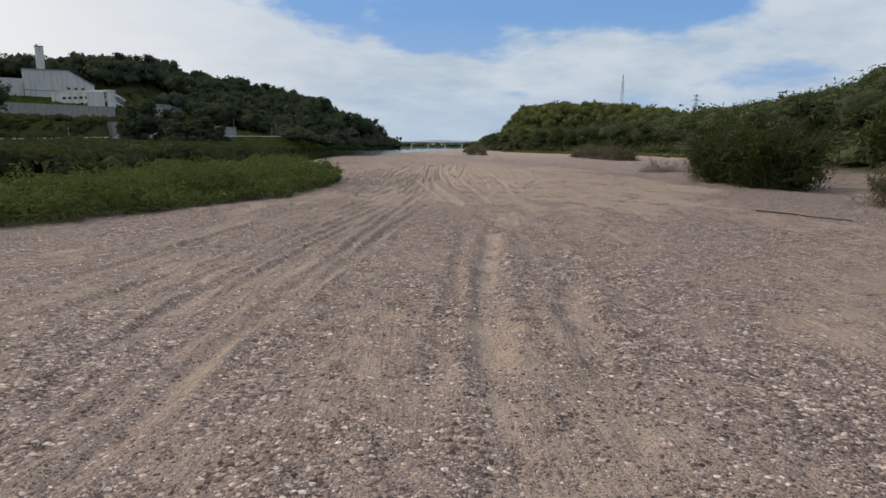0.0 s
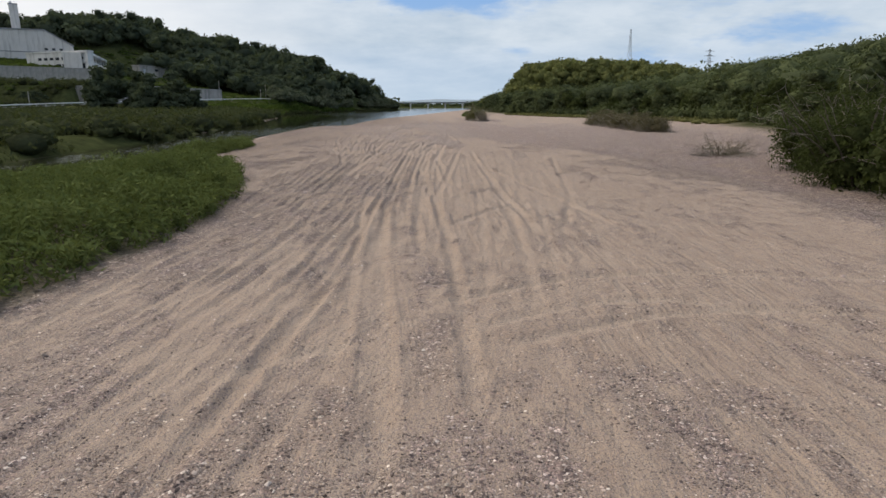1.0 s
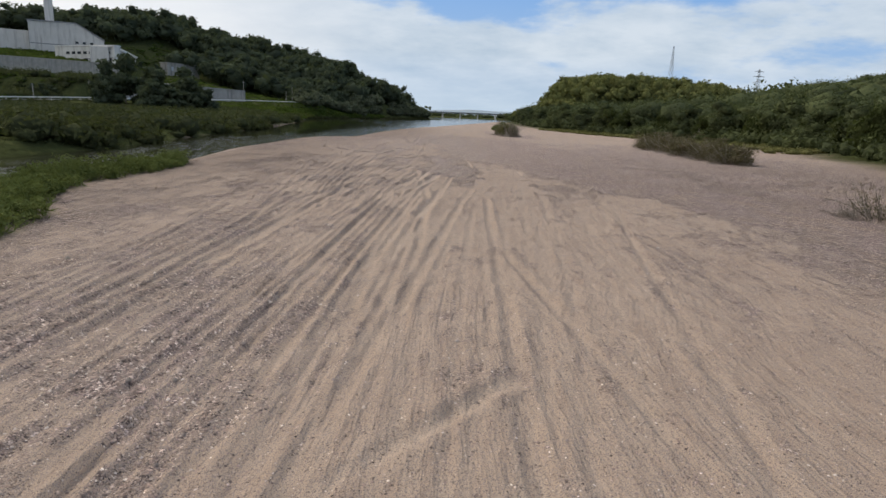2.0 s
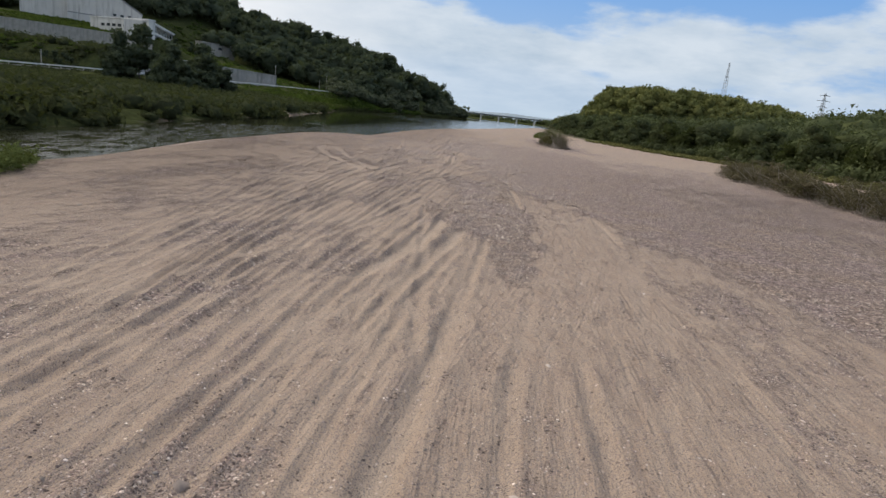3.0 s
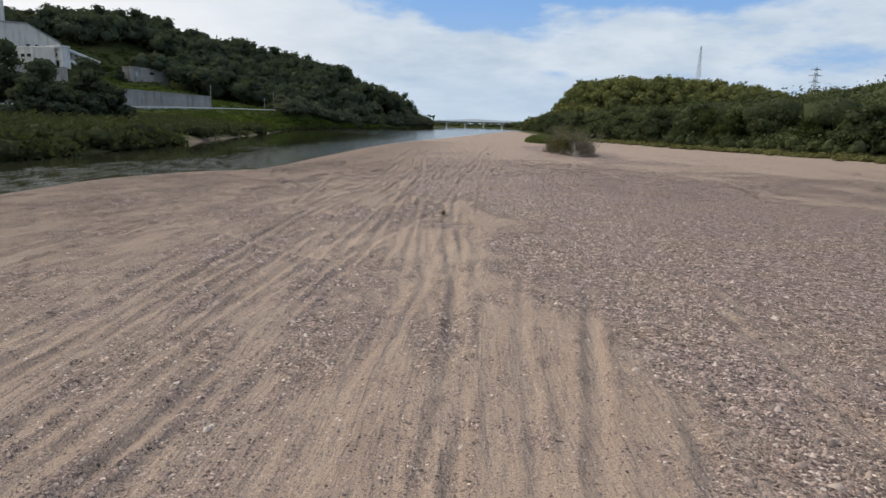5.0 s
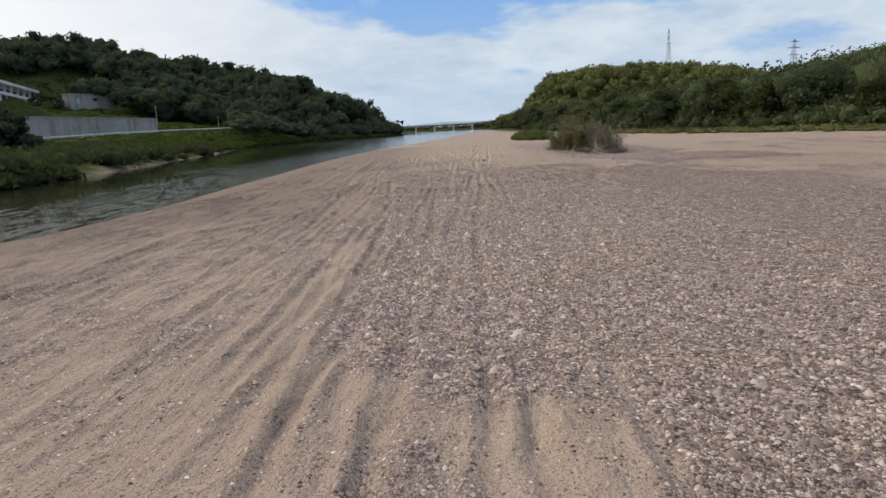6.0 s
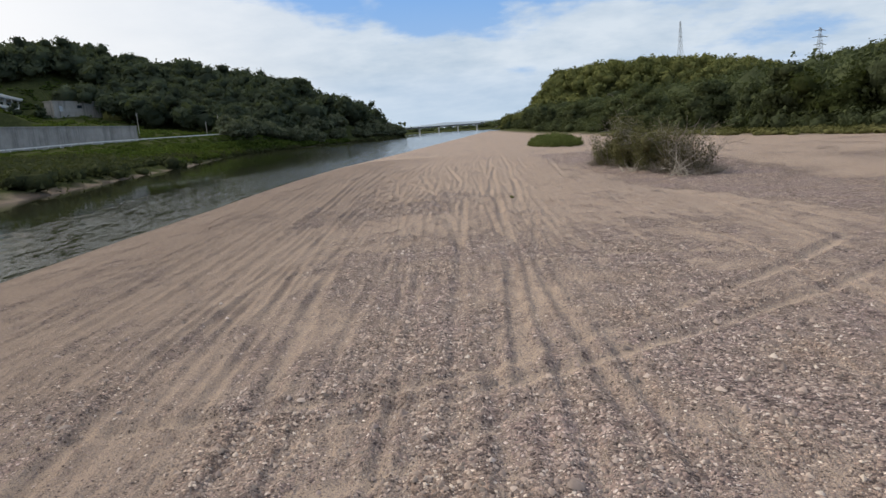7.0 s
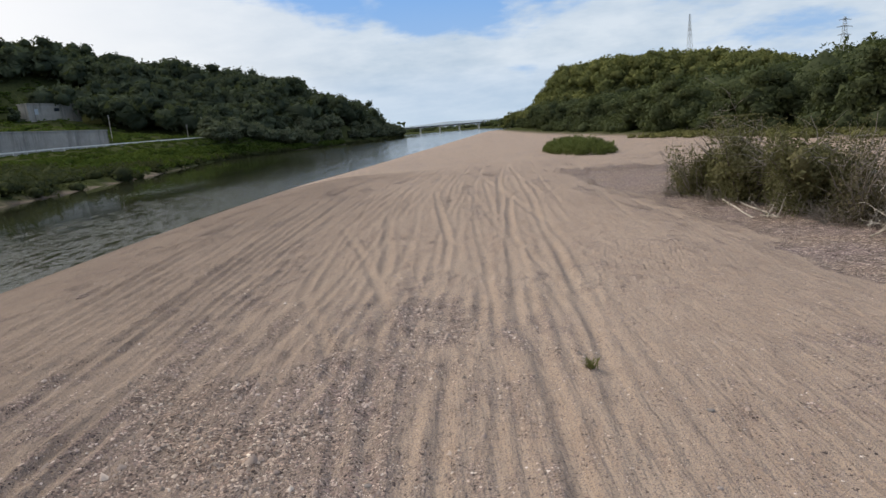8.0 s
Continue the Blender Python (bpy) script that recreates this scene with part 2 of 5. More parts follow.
def plain_material(name, dark, light, scale=2.0, rough=0.8, relief=0.3, depth=0.02, metal=0.0, streaks=None):
    mat, n = material(name)
    place = n.add("ShaderNodeTexCoord").outputs["Object"]
    blot = n.noise(place, scale, 6.0, 0.65)
    fine = n.noise(place, scale * 14, 4.0, 0.7)
    colour = n.ramp(n.math("ADD", n.math("MULTIPLY", blot, 0.75), n.math("MULTIPLY", fine, 0.25)), [(0.3, dark), (0.7, light)])
    if streaks:
        tall = n.add("ShaderNodeVectorMath", {0: place, 1: (1.0, 1.0, 0.08)}, operation="MULTIPLY").outputs[0]
        colour = n.mix(n.ramp(n.noise(tall, 0.55, 5.0, 0.7), [(0.5, (0,) * 3), (0.72, (0.85,) * 3)]), colour, (*streaks, 1))
    finish(n, colour, rough, bump(n, fine, relief, depth), metal)
    return mat


def water_material():
    mat, n = material("river_water")
    place = n.add("ShaderNodeNewGeometry").outputs["Position"]
    riffle = n.add("ShaderNodeAttribute", attribute_name="riffle").outputs["Fac"]
    swell = n.noise(n.add("ShaderNodeVectorMath", {0: place, 1: (1.6, 0.5, 1)}, operation="MULTIPLY").outputs[0], 1.0, 2.0, 0.5)
    chop = n.noise(n.add("ShaderNodeVectorMath", {0: place, 1: (5.6, 1.4, 1)}, operation="MULTIPLY").outputs[0], 1.0, 3.0, 0.65)
    open_reach = n.add("ShaderNodeAttribute", attribute_name="open_reach").outputs["Fac"]
    broken = n.ramp(n.math("ADD", riffle, n.math("MULTIPLY", n.math("SUBTRACT", n.noise(place, 0.22, 3.0, 0.6), 0.5), 0.9)), [(0.25, (0.08,) * 3), (0.55, (1,) * 3)])
    lines = n.noise(n.add("ShaderNodeVectorMath", {0: place, 1: (0.9, 0.05, 1)}, operation="MULTIPLY").outputs[0], 1.0, 3.0, 0.6)
    flurries = n.noise(n.add("ShaderNodeVectorMath", {0: place, 1: (2.2, 0.4, 1)}, operation="MULTIPLY").outputs[0], 1.0, 3.0, 0.65)
    broken = n.math("MULTIPLY", broken, n.ramp(flurries, [(0.49, (0.03,) * 3), (0.56, (1.4,) * 3)]))
    wind = n.math("MULTIPLY", open_reach, n.ramp(lines, [(0.36, (0.35,) * 3), (0.52, (1.0,) * 3)]))
    shallows = n.add("ShaderNodeAttribute", attribute_name="shallows").outputs["Fac"]
    dance = n.noise(n.add("ShaderNodeVectorMath", {0: place, 1: (4.6, 1.9, 1)}, operation="MULTIPLY").outputs[0], 1.0, 2.0, 0.6)
    ruffled = n.ramp(n.noise(n.add("ShaderNodeVectorMath", {0: place, 1: (2.6, 1.0, 1)}, operation="MULTIPLY").outputs[0], 1.0, 3.0, 0.75), [(0.47, (0.02,) * 3), (0.55, (1,) * 3)])
    calm = bump(n, swell, n.math("MULTIPLY_ADD", wind, 0.3, 0.25), 0.012)
    normal = bump(n, chop, n.math("MINIMUM", n.math("ADD", broken, n.math("MULTIPLY", wind, 0.5)), 1.0), 0.055, calm)
    normal = bump(n, dance, n.math("MULTIPLY", shallows, ruffled), 0.06, normal)
    murk = n.ramp(n.noise(place, 0.08, 3.0, 0.5), [(0.3, (0.016, 0.019, 0.009)), (0.7, (0.034, 0.034, 0.02))])
    finish(n, murk, n.math("MULTIPLY_ADD", wind, 0.1, 0.03), normal, extra={"IOR": 1.33})
    return mat


GROUND = ground_material()
PEBBLES = pebble_material()
STONE = stone_material()
WATER = water_material()
DARK_LEAVES = leaf_material("dark_broadleaf", [(0.0, (0.022, 0.027, 0.020)), (0.45, (0.040, 0.049, 0.032)), (0.8, (0.064, 0.075, 0.044)), (1.0, (0.09, 0.098, 0.055))], 0.07, 0.7, 1.62)
WOOD_LEAVES = leaf_material("mixed_broadleaf", [(0.0, (0.034, 0.041, 0.026)), (0.4, (0.060, 0.072, 0.038)), (0.75, (0.100, 0.114, 0.050)), (1.0, (0.155, 0.155, 0.062))], 0.05, 0.6, 1.14)
BAMBOO_LEAVES = leaf_material("bamboo_leaf", [(0.0, (0.055, 0.062, 0.028)), (0.4, (0.105, 0.112, 0.044)), (0.75, (0.165, 0.162, 0.058)), (1.0, (0.25, 0.22, 0.085))], 0.035, 0.8, 1.32)
WILLOW_LEAVES = leaf_material("willow_leaf", [(0.0, (0.03, 0.038, 0.016)), (0.45, (0.062, 0.076, 0.03)), (0.8, (0.10, 0.115, 0.042)), (1.0, (0.165, 0.165, 0.07))], 0.5, 0.14, 0.7)
PALE_WILLOW = leaf_material("pale_willow_leaf", [(0.0, (0.055, 0.062, 0.042)), (0.45, (0.088, 0.098, 0.064)), (0.8, (0.125, 0.135, 0.084)), (1.0, (0.17, 0.172, 0.105))], 0.1, 0.6, 1.35)
DRY_LEAVES = leaf_material("dusty_leaf", [(0.0, (0.05, 0.04, 0.028)), (0.45, (0.09, 0.076, 0.048)), (0.8, (0.14, 0.118, 0.072)), (1.0, (0.24, 0.20, 0.14))], 0.6, 0.12, 1.3)
WEED_LEAVES = leaf_material("weed_leaf", [(0.0, (0.06, 0.075, 0.028)), (0.45, (0.115, 0.138, 0.046)), (0.8, (0.18, 0.198, 0.075)), (1.0, (0.28, 0.275, 0.125))], 0.4, 0.2)
GRASS_LEAVES = leaf_material("bank_grass", [(0.0, (0.04, 0.062, 0.016)), (0.45, (0.08, 0.115, 0.026)), (0.8, (0.13, 0.165, 0.038)), (1.0, (0.18, 0.19, 0.06))], 0.09, 0.5, 0.82)
OLIVE_LEAVES = leaf_material("olive_leaf", [(0.0, (0.055, 0.054, 0.03)), (0.45, (0.105, 0.10, 0.05)), (0.8, (0.16, 0.145, 0.078)), (1.0, (0.24, 0.21, 0.125))], 0.5, 0.14, 1.3)
SCRUB_LEAVES = leaf_material("bank_scrub_leaf", [(0.0, (0.028, 0.031, 0.019)), (0.45, (0.052, 0.058, 0.030)), (0.8, (0.088, 0.094, 0.042)), (1.0, (0.14, 0.135, 0.062))], 0.09, 0.4, 1.15)
DARK_REEDS = leaf_material("bank_reed", [(0.0, (0.03, 0.034, 0.018)), (0.45, (0.06, 0.064, 0.03)), (0.8, (0.10, 0.10, 0.048)), (1.0, (0.15, 0.14, 0.08))], 0.3, 0.4)
STRAW = leaf_material("dry_grass", [(0.0, (0.09, 0.095, 0.04)), (0.5, (0.15, 0.145, 0.06)), (1.0, (0.22, 0.20, 0.09))], 0.3, 0.2)
BARK = plain_material("bark", (0.05, 0.04, 0.032), (0.14, 0.115, 0.09), 5.0, 0.9, 0.6)
TWIG = plain_material("grey_twig", (0.13, 0.11, 0.09), (0.30, 0.26, 0.22), 6.0, 0.9, 0.4)
DRIFT = plain_material("bleached_wood", (0.30, 0.26, 0.21), (0.52, 0.47, 0.40), 4.0, 0.85, 0.5)
CONCRETE = plain_material("stained_concrete", (0.24, 0.225, 0.20), (0.40, 0.375, 0.34), 0.35, 0.9, 0.3, streaks=(0.09, 0.09, 0.085))
PALE_WALL = plain_material("pale_cladding", (0.46, 0.445, 0.42), (0.57, 0.555, 0.53), 0.2, 0.8, 0.15, streaks=(0.24, 0.23, 0.21))
WHITE_WALL = plain_material("white_render", (0.52, 0.51, 0.49), (0.68, 0.67, 0.64), 0.3, 0.8, 0.1, streaks=(0.3, 0.29, 0.27))
ROOF = plain_material("grey_roof", (0.16, 0.165, 0.17), (0.26, 0.265, 0.27), 0.4, 0.6, 0.1)
RAIL = plain_material("white_rail", (0.66, 0.64, 0.60), (0.82, 0.80, 0.76), 0.8, 0.8, 0.1)
ASPHALT = plain_material("asphalt", (0.045, 0.045, 0.046), (0.075, 0.075, 0.075), 1.5, 0.9, 0.5)
STEEL = plain_material("galvanised_steel", (0.34, 0.37, 0.40), (0.48, 0.51, 0.54), 1.0, 0.6, 0.1, metal=0.3)
BRIDGE_PAINT = plain_material("bridge_girder", (0.20, 0.23, 0.26), (0.30, 0.33, 0.36), 0.2, 0.6, 0.1)
GLASS = plain_material("dark_glass", (0.02, 0.025, 0.03), (0.05, 0.055, 0.06), 0.5, 0.08, 0.02)

# ---------------------------------------------------------------- builders
rng = np.random.default_rng(7)


def mesh_of(name, verts, faces, mat, smooth=False):
    """A mesh from an array of points and an array of faces with one number of corners."""
    verts, faces = np.asarray(verts, np.float32), np.asarray(faces, np.int32)
    me = bpy.data.meshes.new(name)
    count, corners = faces.shape
    me.vertices.add(len(verts))
    me.vertices.foreach_set("co", verts.ravel())
    me.loops.add(count * corners)
    me.loops.foreach_set("vertex_index", faces.ravel())
    me.polygons.add(count)
    me.polygons.foreach_set("loop_start", np.arange(count, dtype=np.int32) * corners)
    me.polygons.foreach_set("loop_total", np.full(count, corners, np.int32))
    me.polygons.foreach_set("use_smooth", np.full(count, smooth))
    me.update(calc_edges=True)
    me.validate()
    me.materials.append(mat)
    return me


def child(name, data, parent, label=""):
    ob = new(name, data)
    ob.parent = parent
    if label:
        ob["label"] = label
    return ob


def part(name, bm, mat, parent, label=""):
    me = bpy.data.meshes.new(name)
    bm.to_mesh(me)
    bm.free()
    me.materials.append(mat)
    return child(name, me, parent, label)


def add_box(bm, x0, x1, y0, y1, z0, z1, edge=0.0):
    made = bmesh.ops.create_cube(bm, size=1.0, matrix=Matrix.LocRotScale(((x0 + x1) / 2, (y0 + y1) / 2, (z0 + z1) / 2), None, (x1 - x0, y1 - y0, z1 - z0)))
    if edge:
        edges = list({e for v in made["verts"] for e in v.link_edges})
        bmesh.ops.bevel(bm, geom=edges, offset=edge, segments=1, affect="EDGES")
    return bm


def boxed(*sizes, edge=0.0):
    return add_box(bmesh.new(), *sizes, edge=edge)


def thing(name, place, label, category, group="", kind="", turn=0.0):
    ob = new(name)
    ob.matrix_basis = pose(*place, 0, 0, turn)
    return tagged(ob, label, category, group, kind)


def lattice(ix, iy, seed):
    h = (ix.astype(np.int64) * 374761393 + iy.astype(np.int64) * 668265263 + seed * 1442695041) & 0xFFFFFFFF
    h = ((h ^ (h >> 13)) * 1274126177) & 0xFFFFFFFF
    return ((h ^ (h >> 16)) & 0xFFFF) / 65535.0


def value_noise(x, y, seed=0):
    ix, iy = np.floor(x), np.floor(y)
    fx, fy = x - ix, y - iy
    fx, fy = fx * fx * (3 - 2 * fx), fy * fy * (3 - 2 * fy)
    a, b = lattice(ix, iy, seed), lattice(ix + 1, iy, seed)
    c, d = lattice(ix, iy + 1, seed), lattice(ix + 1, iy + 1, seed)
    return (a * (1 - fx) + b * fx) * (1 - fy) + (c * (1 - fx) + d * fx) * fy


def fbm(x, y, seed=0, octaves=4):
    total, weight = 0.0, 0.0
    for k in range(octaves):
        total = total + value_noise(x * 2**k, y * 2**k, seed + k) * 0.5**k
        weight += 0.5**k
    return total / weight


def step(a, b, x):
    t = np.clip((x - a) / (b - a), 0, 1)
    return t * t * (3 - 2 * t)


def line(*pairs):
    keys, values = zip(*pairs)
    return lambda y: np.interp(y, keys, values)


# ---------------------------------------------------------------- plan of the valley
WATER_Z = -0.8
near_shore = line((-300, -24), (0, -24), (40, -24), (60, -21), (80, -19.6), (95, -21.6), (112, -22.3), (117, -20.8), (123, -17.4), (135, -16.9), (150, -17.2), (180, -17), (200, -15.8), (236, -11), (262, -8), (336, 0.5), (400, 8), (520, 21), (560, 40), (700, 60), (1400, 60))
far_shore = line((-300, -30), (40, -30), (60, -30.5), (94, -32), (112, -35), (125, -37), (160, -41), (190, -46), (220, -52), (255, -58), (290, -66), (330, -75), (370, -80), (430, -72), (500, -55), (560, -40), (640, -36), (700, -48), (1000, -110), (1400, -150))
wood_edge = line((-300, 34), (0, 34), (40, 36), (60, 38), (80, 43), (100, 48), (118, 52), (140, 53), (165, 47), (190, 39), (230, 32), (300, 29), (400, 30), (520, 34), (560, 46), (700, 64), (1400, 70))
road_line = line((-300, -118), (150, -118), (190, -116), (240, -113), (300, -104), (330, -99), (370, -89), (420, -84), (460, -72), (500, -63), (560, -46), (640, -42), (700, -60), (1400, -200))
ridge_line = lambda x: 585 + 0.3 * x
ridge_top = line((-600, 40), (-420, 48), (-330, 50), (-268, 57), (-226, 55), (-207, 45), (-171, 42), (-131, 33), (-105, 30), (-97, 27), (-86, 14), (-66, 13), (-52, 4), (-36, 0))


road_level = line((-300, 2.6), (150, 2.6), (180, 3.0), (210, 3.8), (240, 4.4), (270, 4.9), (300, 5.8), (330, 6.3), (360, 6.7), (385, 7.0), (440, 1.8), (1400, 1.8))
wall_top = line((-300, 10.0), (220, 10.0), (264, 11.3), (1400, 11.3))


def behind_upper_wall(x, y):
    """Metres behind the wall line below the works, and metres along it."""
    return (x + 229) * -0.679 + (y - 321) * 0.734, (x + 229) * 0.734 + (y - 321) * 0.679


def hills(x, y):
    """Terrain away from the river: the built-up slope and wooded ridge, the mound and the slope opposite."""
    inland = road_line(y) - x
    walled = step(222, 232, y) * (1 - step(326, 338, y))
    level = road_level(y)
    shelf = level + walled * (wall_top(y) - level) * step(7.6, 8.2, inland)
    behind, down = behind_upper_wall(x, y)
    cut = (1 - step(66, 84, down)) * step(150, 190, y)
    slope_up = 0.14 * np.maximum(inland - 8, 0)
    left = shelf + slope_up * (1 - cut) + cut * (0.03 * np.maximum(inland - 8, 0) + (23.2 - shelf - 0.03 * np.maximum(inland - 8, 0)) * step(2.6, 4.0, behind) + 0.12 * np.clip(behind - 5, 0, 90))
    left = left + 6.5 * np.exp(-(((x + 172) / 26) ** 2 + ((y - 424) / 24) ** 2)) + 2.0 * (1 - cut) * step(118, 127, inland) * step(330, 350, y)
    left = np.minimum(left, 46 + 0.02 * inland)
    gap = ridge_line(x) - y
    ridge = ridge_top(x) * (1 - step(0, 175, np.abs(gap) - 8))
    past = step(-60, -20, gap)
    left = np.where(inland > 0, np.maximum(left * past, ridge), 0)
    left = np.where(inland <= 0, level * past, left)
    r = np.sqrt(((x - 160) / 110) ** 2 + ((y - 620) / 135) ** 2)
    mound = 31.5 * np.clip(1 - r**7, 0, 1) * (1 - 0.16 * np.clip((x - 110) / 100, 0, 1.5))
    slope = np.interp(x, [110, 140, 153, 184, 237, 283, 420, 900], [0, 5, 8, 15, 25, 32, 42, 40]) * (1 - step(20, 175, np.abs(y - 395)))
    slope2 = np.interp(x, [60, 110, 150, 190, 900], [0, 6, 19, 32, 45]) * (1 - step(190, 310, y)) * step(40, 150, y)
    right = np.maximum(np.maximum(mound, slope), slope2)
    return left, right


def terrain(x, y):
    n_s, f_s, w_e, road = near_shore(y), far_shore(y), wood_edge(y), road_line(y)
    left, right = hills(x, y)
    inside = x - n_s
    bar = -1.42 + 1.42 * step(-6.0, 7.1, inside)
    bar = bar - 0.45 * step(13, 19, x) * (1 - step(22, 30, x)) * (1 - step(60, 85, y)) + 0.08 * (fbm(x * 0.12, y * 0.07, 5) - 0.5)
    bar = bar - 0.5 * step(5, 9, x) * (1 - step(14, 20, x)) * step(140, 152, y) * (1 - step(172, 184, y)) * 0.6
    bar = bar + 0.2 * np.exp(-(((x + 17) / 5.0) ** 2)) * step(84, 104, y) * (1 - step(112, 140, y))
    away = x - w_e
    bar = bar + 0.9 * step(-3, 6, away) + np.where(away > 0, right * step(4, 40, away), 0)
    bar = bar - 0.5 * step(540, 580, y) * step(60, 20, x)
    bank = f_s - x
    wide = np.maximum(f_s - road, 4.0)
    climb = -0.8 + 1.0 * step(0, 2.5, bank) + (left - 0.2) * step(1.5, 1.0 * wide - 3.0, bank) + 0.4 * (fbm(x * 0.2, y * 0.2, 9) - 0.5) * step(2, 6, bank)
    beyond = np.where(road - x > 0, left, climb)
    river = np.full_like(x, -1.7)
    z = np.where(inside > -6.0, np.maximum(bar, -1.7), np.where(bank > 0, beyond, river))
    z = np.where((bank > -3) & (bank <= 0), -1.7 + 0.9 * step(-3, 0, bank), z)
    rough = fbm(x * 0.08, y * 0.08, 21) - 0.5
    z = z + rough * np.where((bank > 14) & (road - x > 8), 2.0, 0) + rough * np.where(away > 10, 1.5, 0)
    return z


def gravel_amount(x, y):
    """How much gravel lies on the sand, before the fine speckle."""
    wx, wy = x, y
    x = x + 3.4 * (fbm(wx * 0.33, wy * 0.22, 83) - 0.5) + 0.9 * (fbm(wx * 1.3, wy * 0.9, 84, 2) - 0.5)
    y = y + 7.0 * (fbm(wx * 0.25, wy * 0.2, 85) - 0.5)
    edge = np.interp(y, [0, 20, 30, 42, 50, 62, 76, 90, 104, 112, 125, 134, 142], [9, 10, 14, 15, 14.5, 11, 6.3, 1.2, 0.6, -4, -5.5, -5.5, -4])
    wide = np.interp(y, [0, 30, 60, 80, 100, 115, 130, 142], [14, 9, 10, 11, 14, 18, 18, 14])
    band = step(-1.2, 1.4, x - edge) * (1 - step(-2.5, 2.0, x - edge - wide)) * (1 - step(136, 144, y)) * (1 + 0.5 * step(36, 48, y) - 0.5 * step(104, 118, y) - 0.4 * step(122, 132, y))
    start = (1 - step(15, 30, y + 0.35 * x)) * 0.62
    flank = step(-2.0, -6.5, x + 0.06 * y) * (1 - step(32, 44, y)) * 0.8
    lower = step(140, 146, y) * (1 - step(150, 157, y)) * (1 - step(-2.0, 1.5, x)) * step(-9, -6, x) * 0.5
    strip_edge = np.interp(y, [136, 142, 152, 160, 168, 178], [10.5, 9.2, 7.6, 7.8, 8.3, 6.5])
    strip = step(-0.8, 0.8, x - strip_edge) * (1 - step(7, 10, x - strip_edge)) * step(134, 142, y) * (1 - step(178, 188, y)) * 1.3
    tongue = np.exp(-(((x - 2.5 + 0.05 * (y - 66)) / (0.7 + 0.11 * np.clip(y - 64, 0, 14))) ** 4)) * step(62, 65, y) * (1 - step(82, 88, y)) * 0.85
    trail = step(2.5, -1.0, x) * step(20, 28, y) * (1 - step(76, 90, y)) * (0.5 - 0.22 * step(44, 60, y))
    left_field = step(0.0, -3.0, x) * step(80, 92, y) * (1 - step(128, 140, y)) * 0.38
    strewn = step(2, 4, x) * (1 - step(9, 12, x)) * step(58, 64, y) * (1 - step(80, 88, y)) * 0.25
    aside = step(11, 16, x) * (1 - step(118, 138, y)) * (0.5 + 0.35 * step(40, 52, y) * (1 - step(100, 116, y)))
    late = np.exp(-(((x + 3.0) / 2.4) ** 2)) * step(124, 130, y) * (1 - step(139, 147, y)) * 0.5
    hollow = np.exp(-(((x - 3.4) / 1.5) ** 2 + ((y - 94) / 4) ** 2)) * 0.8 + np.exp(-(((x + 1.2) / 0.9) ** 2 + ((y - 107) / 2.6) ** 2)) * 0.8 + np.exp(-(((x - 4.6) / 1.3) ** 2 + ((y - 67) / 4) ** 2)) * 0.7
    amount = np.maximum.reduce([band, start, flank, lower, strip, tongue, late, trail, left_field, strewn, aside]) - hollow
    streaks = fbm(wx * 1.5, wy * 0.25, 31) - 0.5
    blots = fbm(wx * 0.45, wy * 0.3, 47) - 0.5
    mottle = fbm(wx * 1.9, wy * 1.3, 53) - 0.5
    return np.clip(amount * 0.66 + streaks * 0.5 + blots * 0.65 + mottle * 0.55 + 0.02, -0.2, 1.0)


# ---------------------------------------------------------------- the ground sheet
def spaced(*runs):
    """Grid lines from runs of (from, to, gap)."""
    return np.unique(np.round(np.concatenate([np.arange(a, b, g, dtype=float) for a, b, g in runs]), 4))


def sheet(xs, ys, height):
    gx, gy = np.meshgrid(xs, ys)
    verts = np.stack([gx, gy, height], -1).reshape(-1, 3)
    wide, tall = len(xs), len(ys)
    first = (np.arange(tall - 1)[:, None] * wide + np.arange(wide - 1)[None]).ravel()
    return verts, np.stack([first, first + 1, first + wide + 1, first + wide], -1)


def set_values(me, name, values):
    layer = me.attributes.new(name, "FLOAT", "POINT")
    layer.data.foreach_set("value", np.asarray(values, np.float32).ravel())


def greenness(x, y):
    bank = far_shore(y) - x
    away = x - wood_edge(y)
    patch = weed_ground(x, y)
    return np.clip(np.maximum.reduce([step(-1.2, -0.2, bank + 2.4 * (fbm(x * 0.06, y * 0.06, 3) - 0.45) - 1.5 * step(165, 185, y) * (1 - step(250, 275, y))), step(-5, 1, away + 4 * (fbm(x * 0.15, y * 0.15, 4) - 0.5)), patch * 0.75]), 0, 1)


def weed_ground(x, y):
    """1 inside the weed patch by the water."""
    inner = np.interp(y, [-40, 8, 13, 17, 20.5, 23.5, 26, 32, 38, 43, 48, 54, 58, 63, 67, 70, 73, 77], [-14, -13, -11.2, -9.4, -7.3, -5.8, -5.5, -5.3, -6.0, -7.2, -9.5, -12.4, -13.8, -13.4, -13.6, -14.8, -17, -20])
    wobble = 1.1 * (fbm(x * 0.5, y * 0.5, 77) - 0.5)
    main = step(0.5, -0.5, x - inner + wobble) * step(0, 1.2, x - near_shore(y) - 1.5) * (1 - step(74, 78, y))
    return np.clip(main, 0, 1)


FX0, FX1, FY0, FY1 = -20.5, 15.5, -4.0, 196.0


def fine_area(x, y):
    inset = np.minimum(np.minimum(x - FX0, FX1 - x) / 1.2, np.minimum(y - FY0, FY1 - y) / 2.0)
    return np.clip(inset, 0, 1)


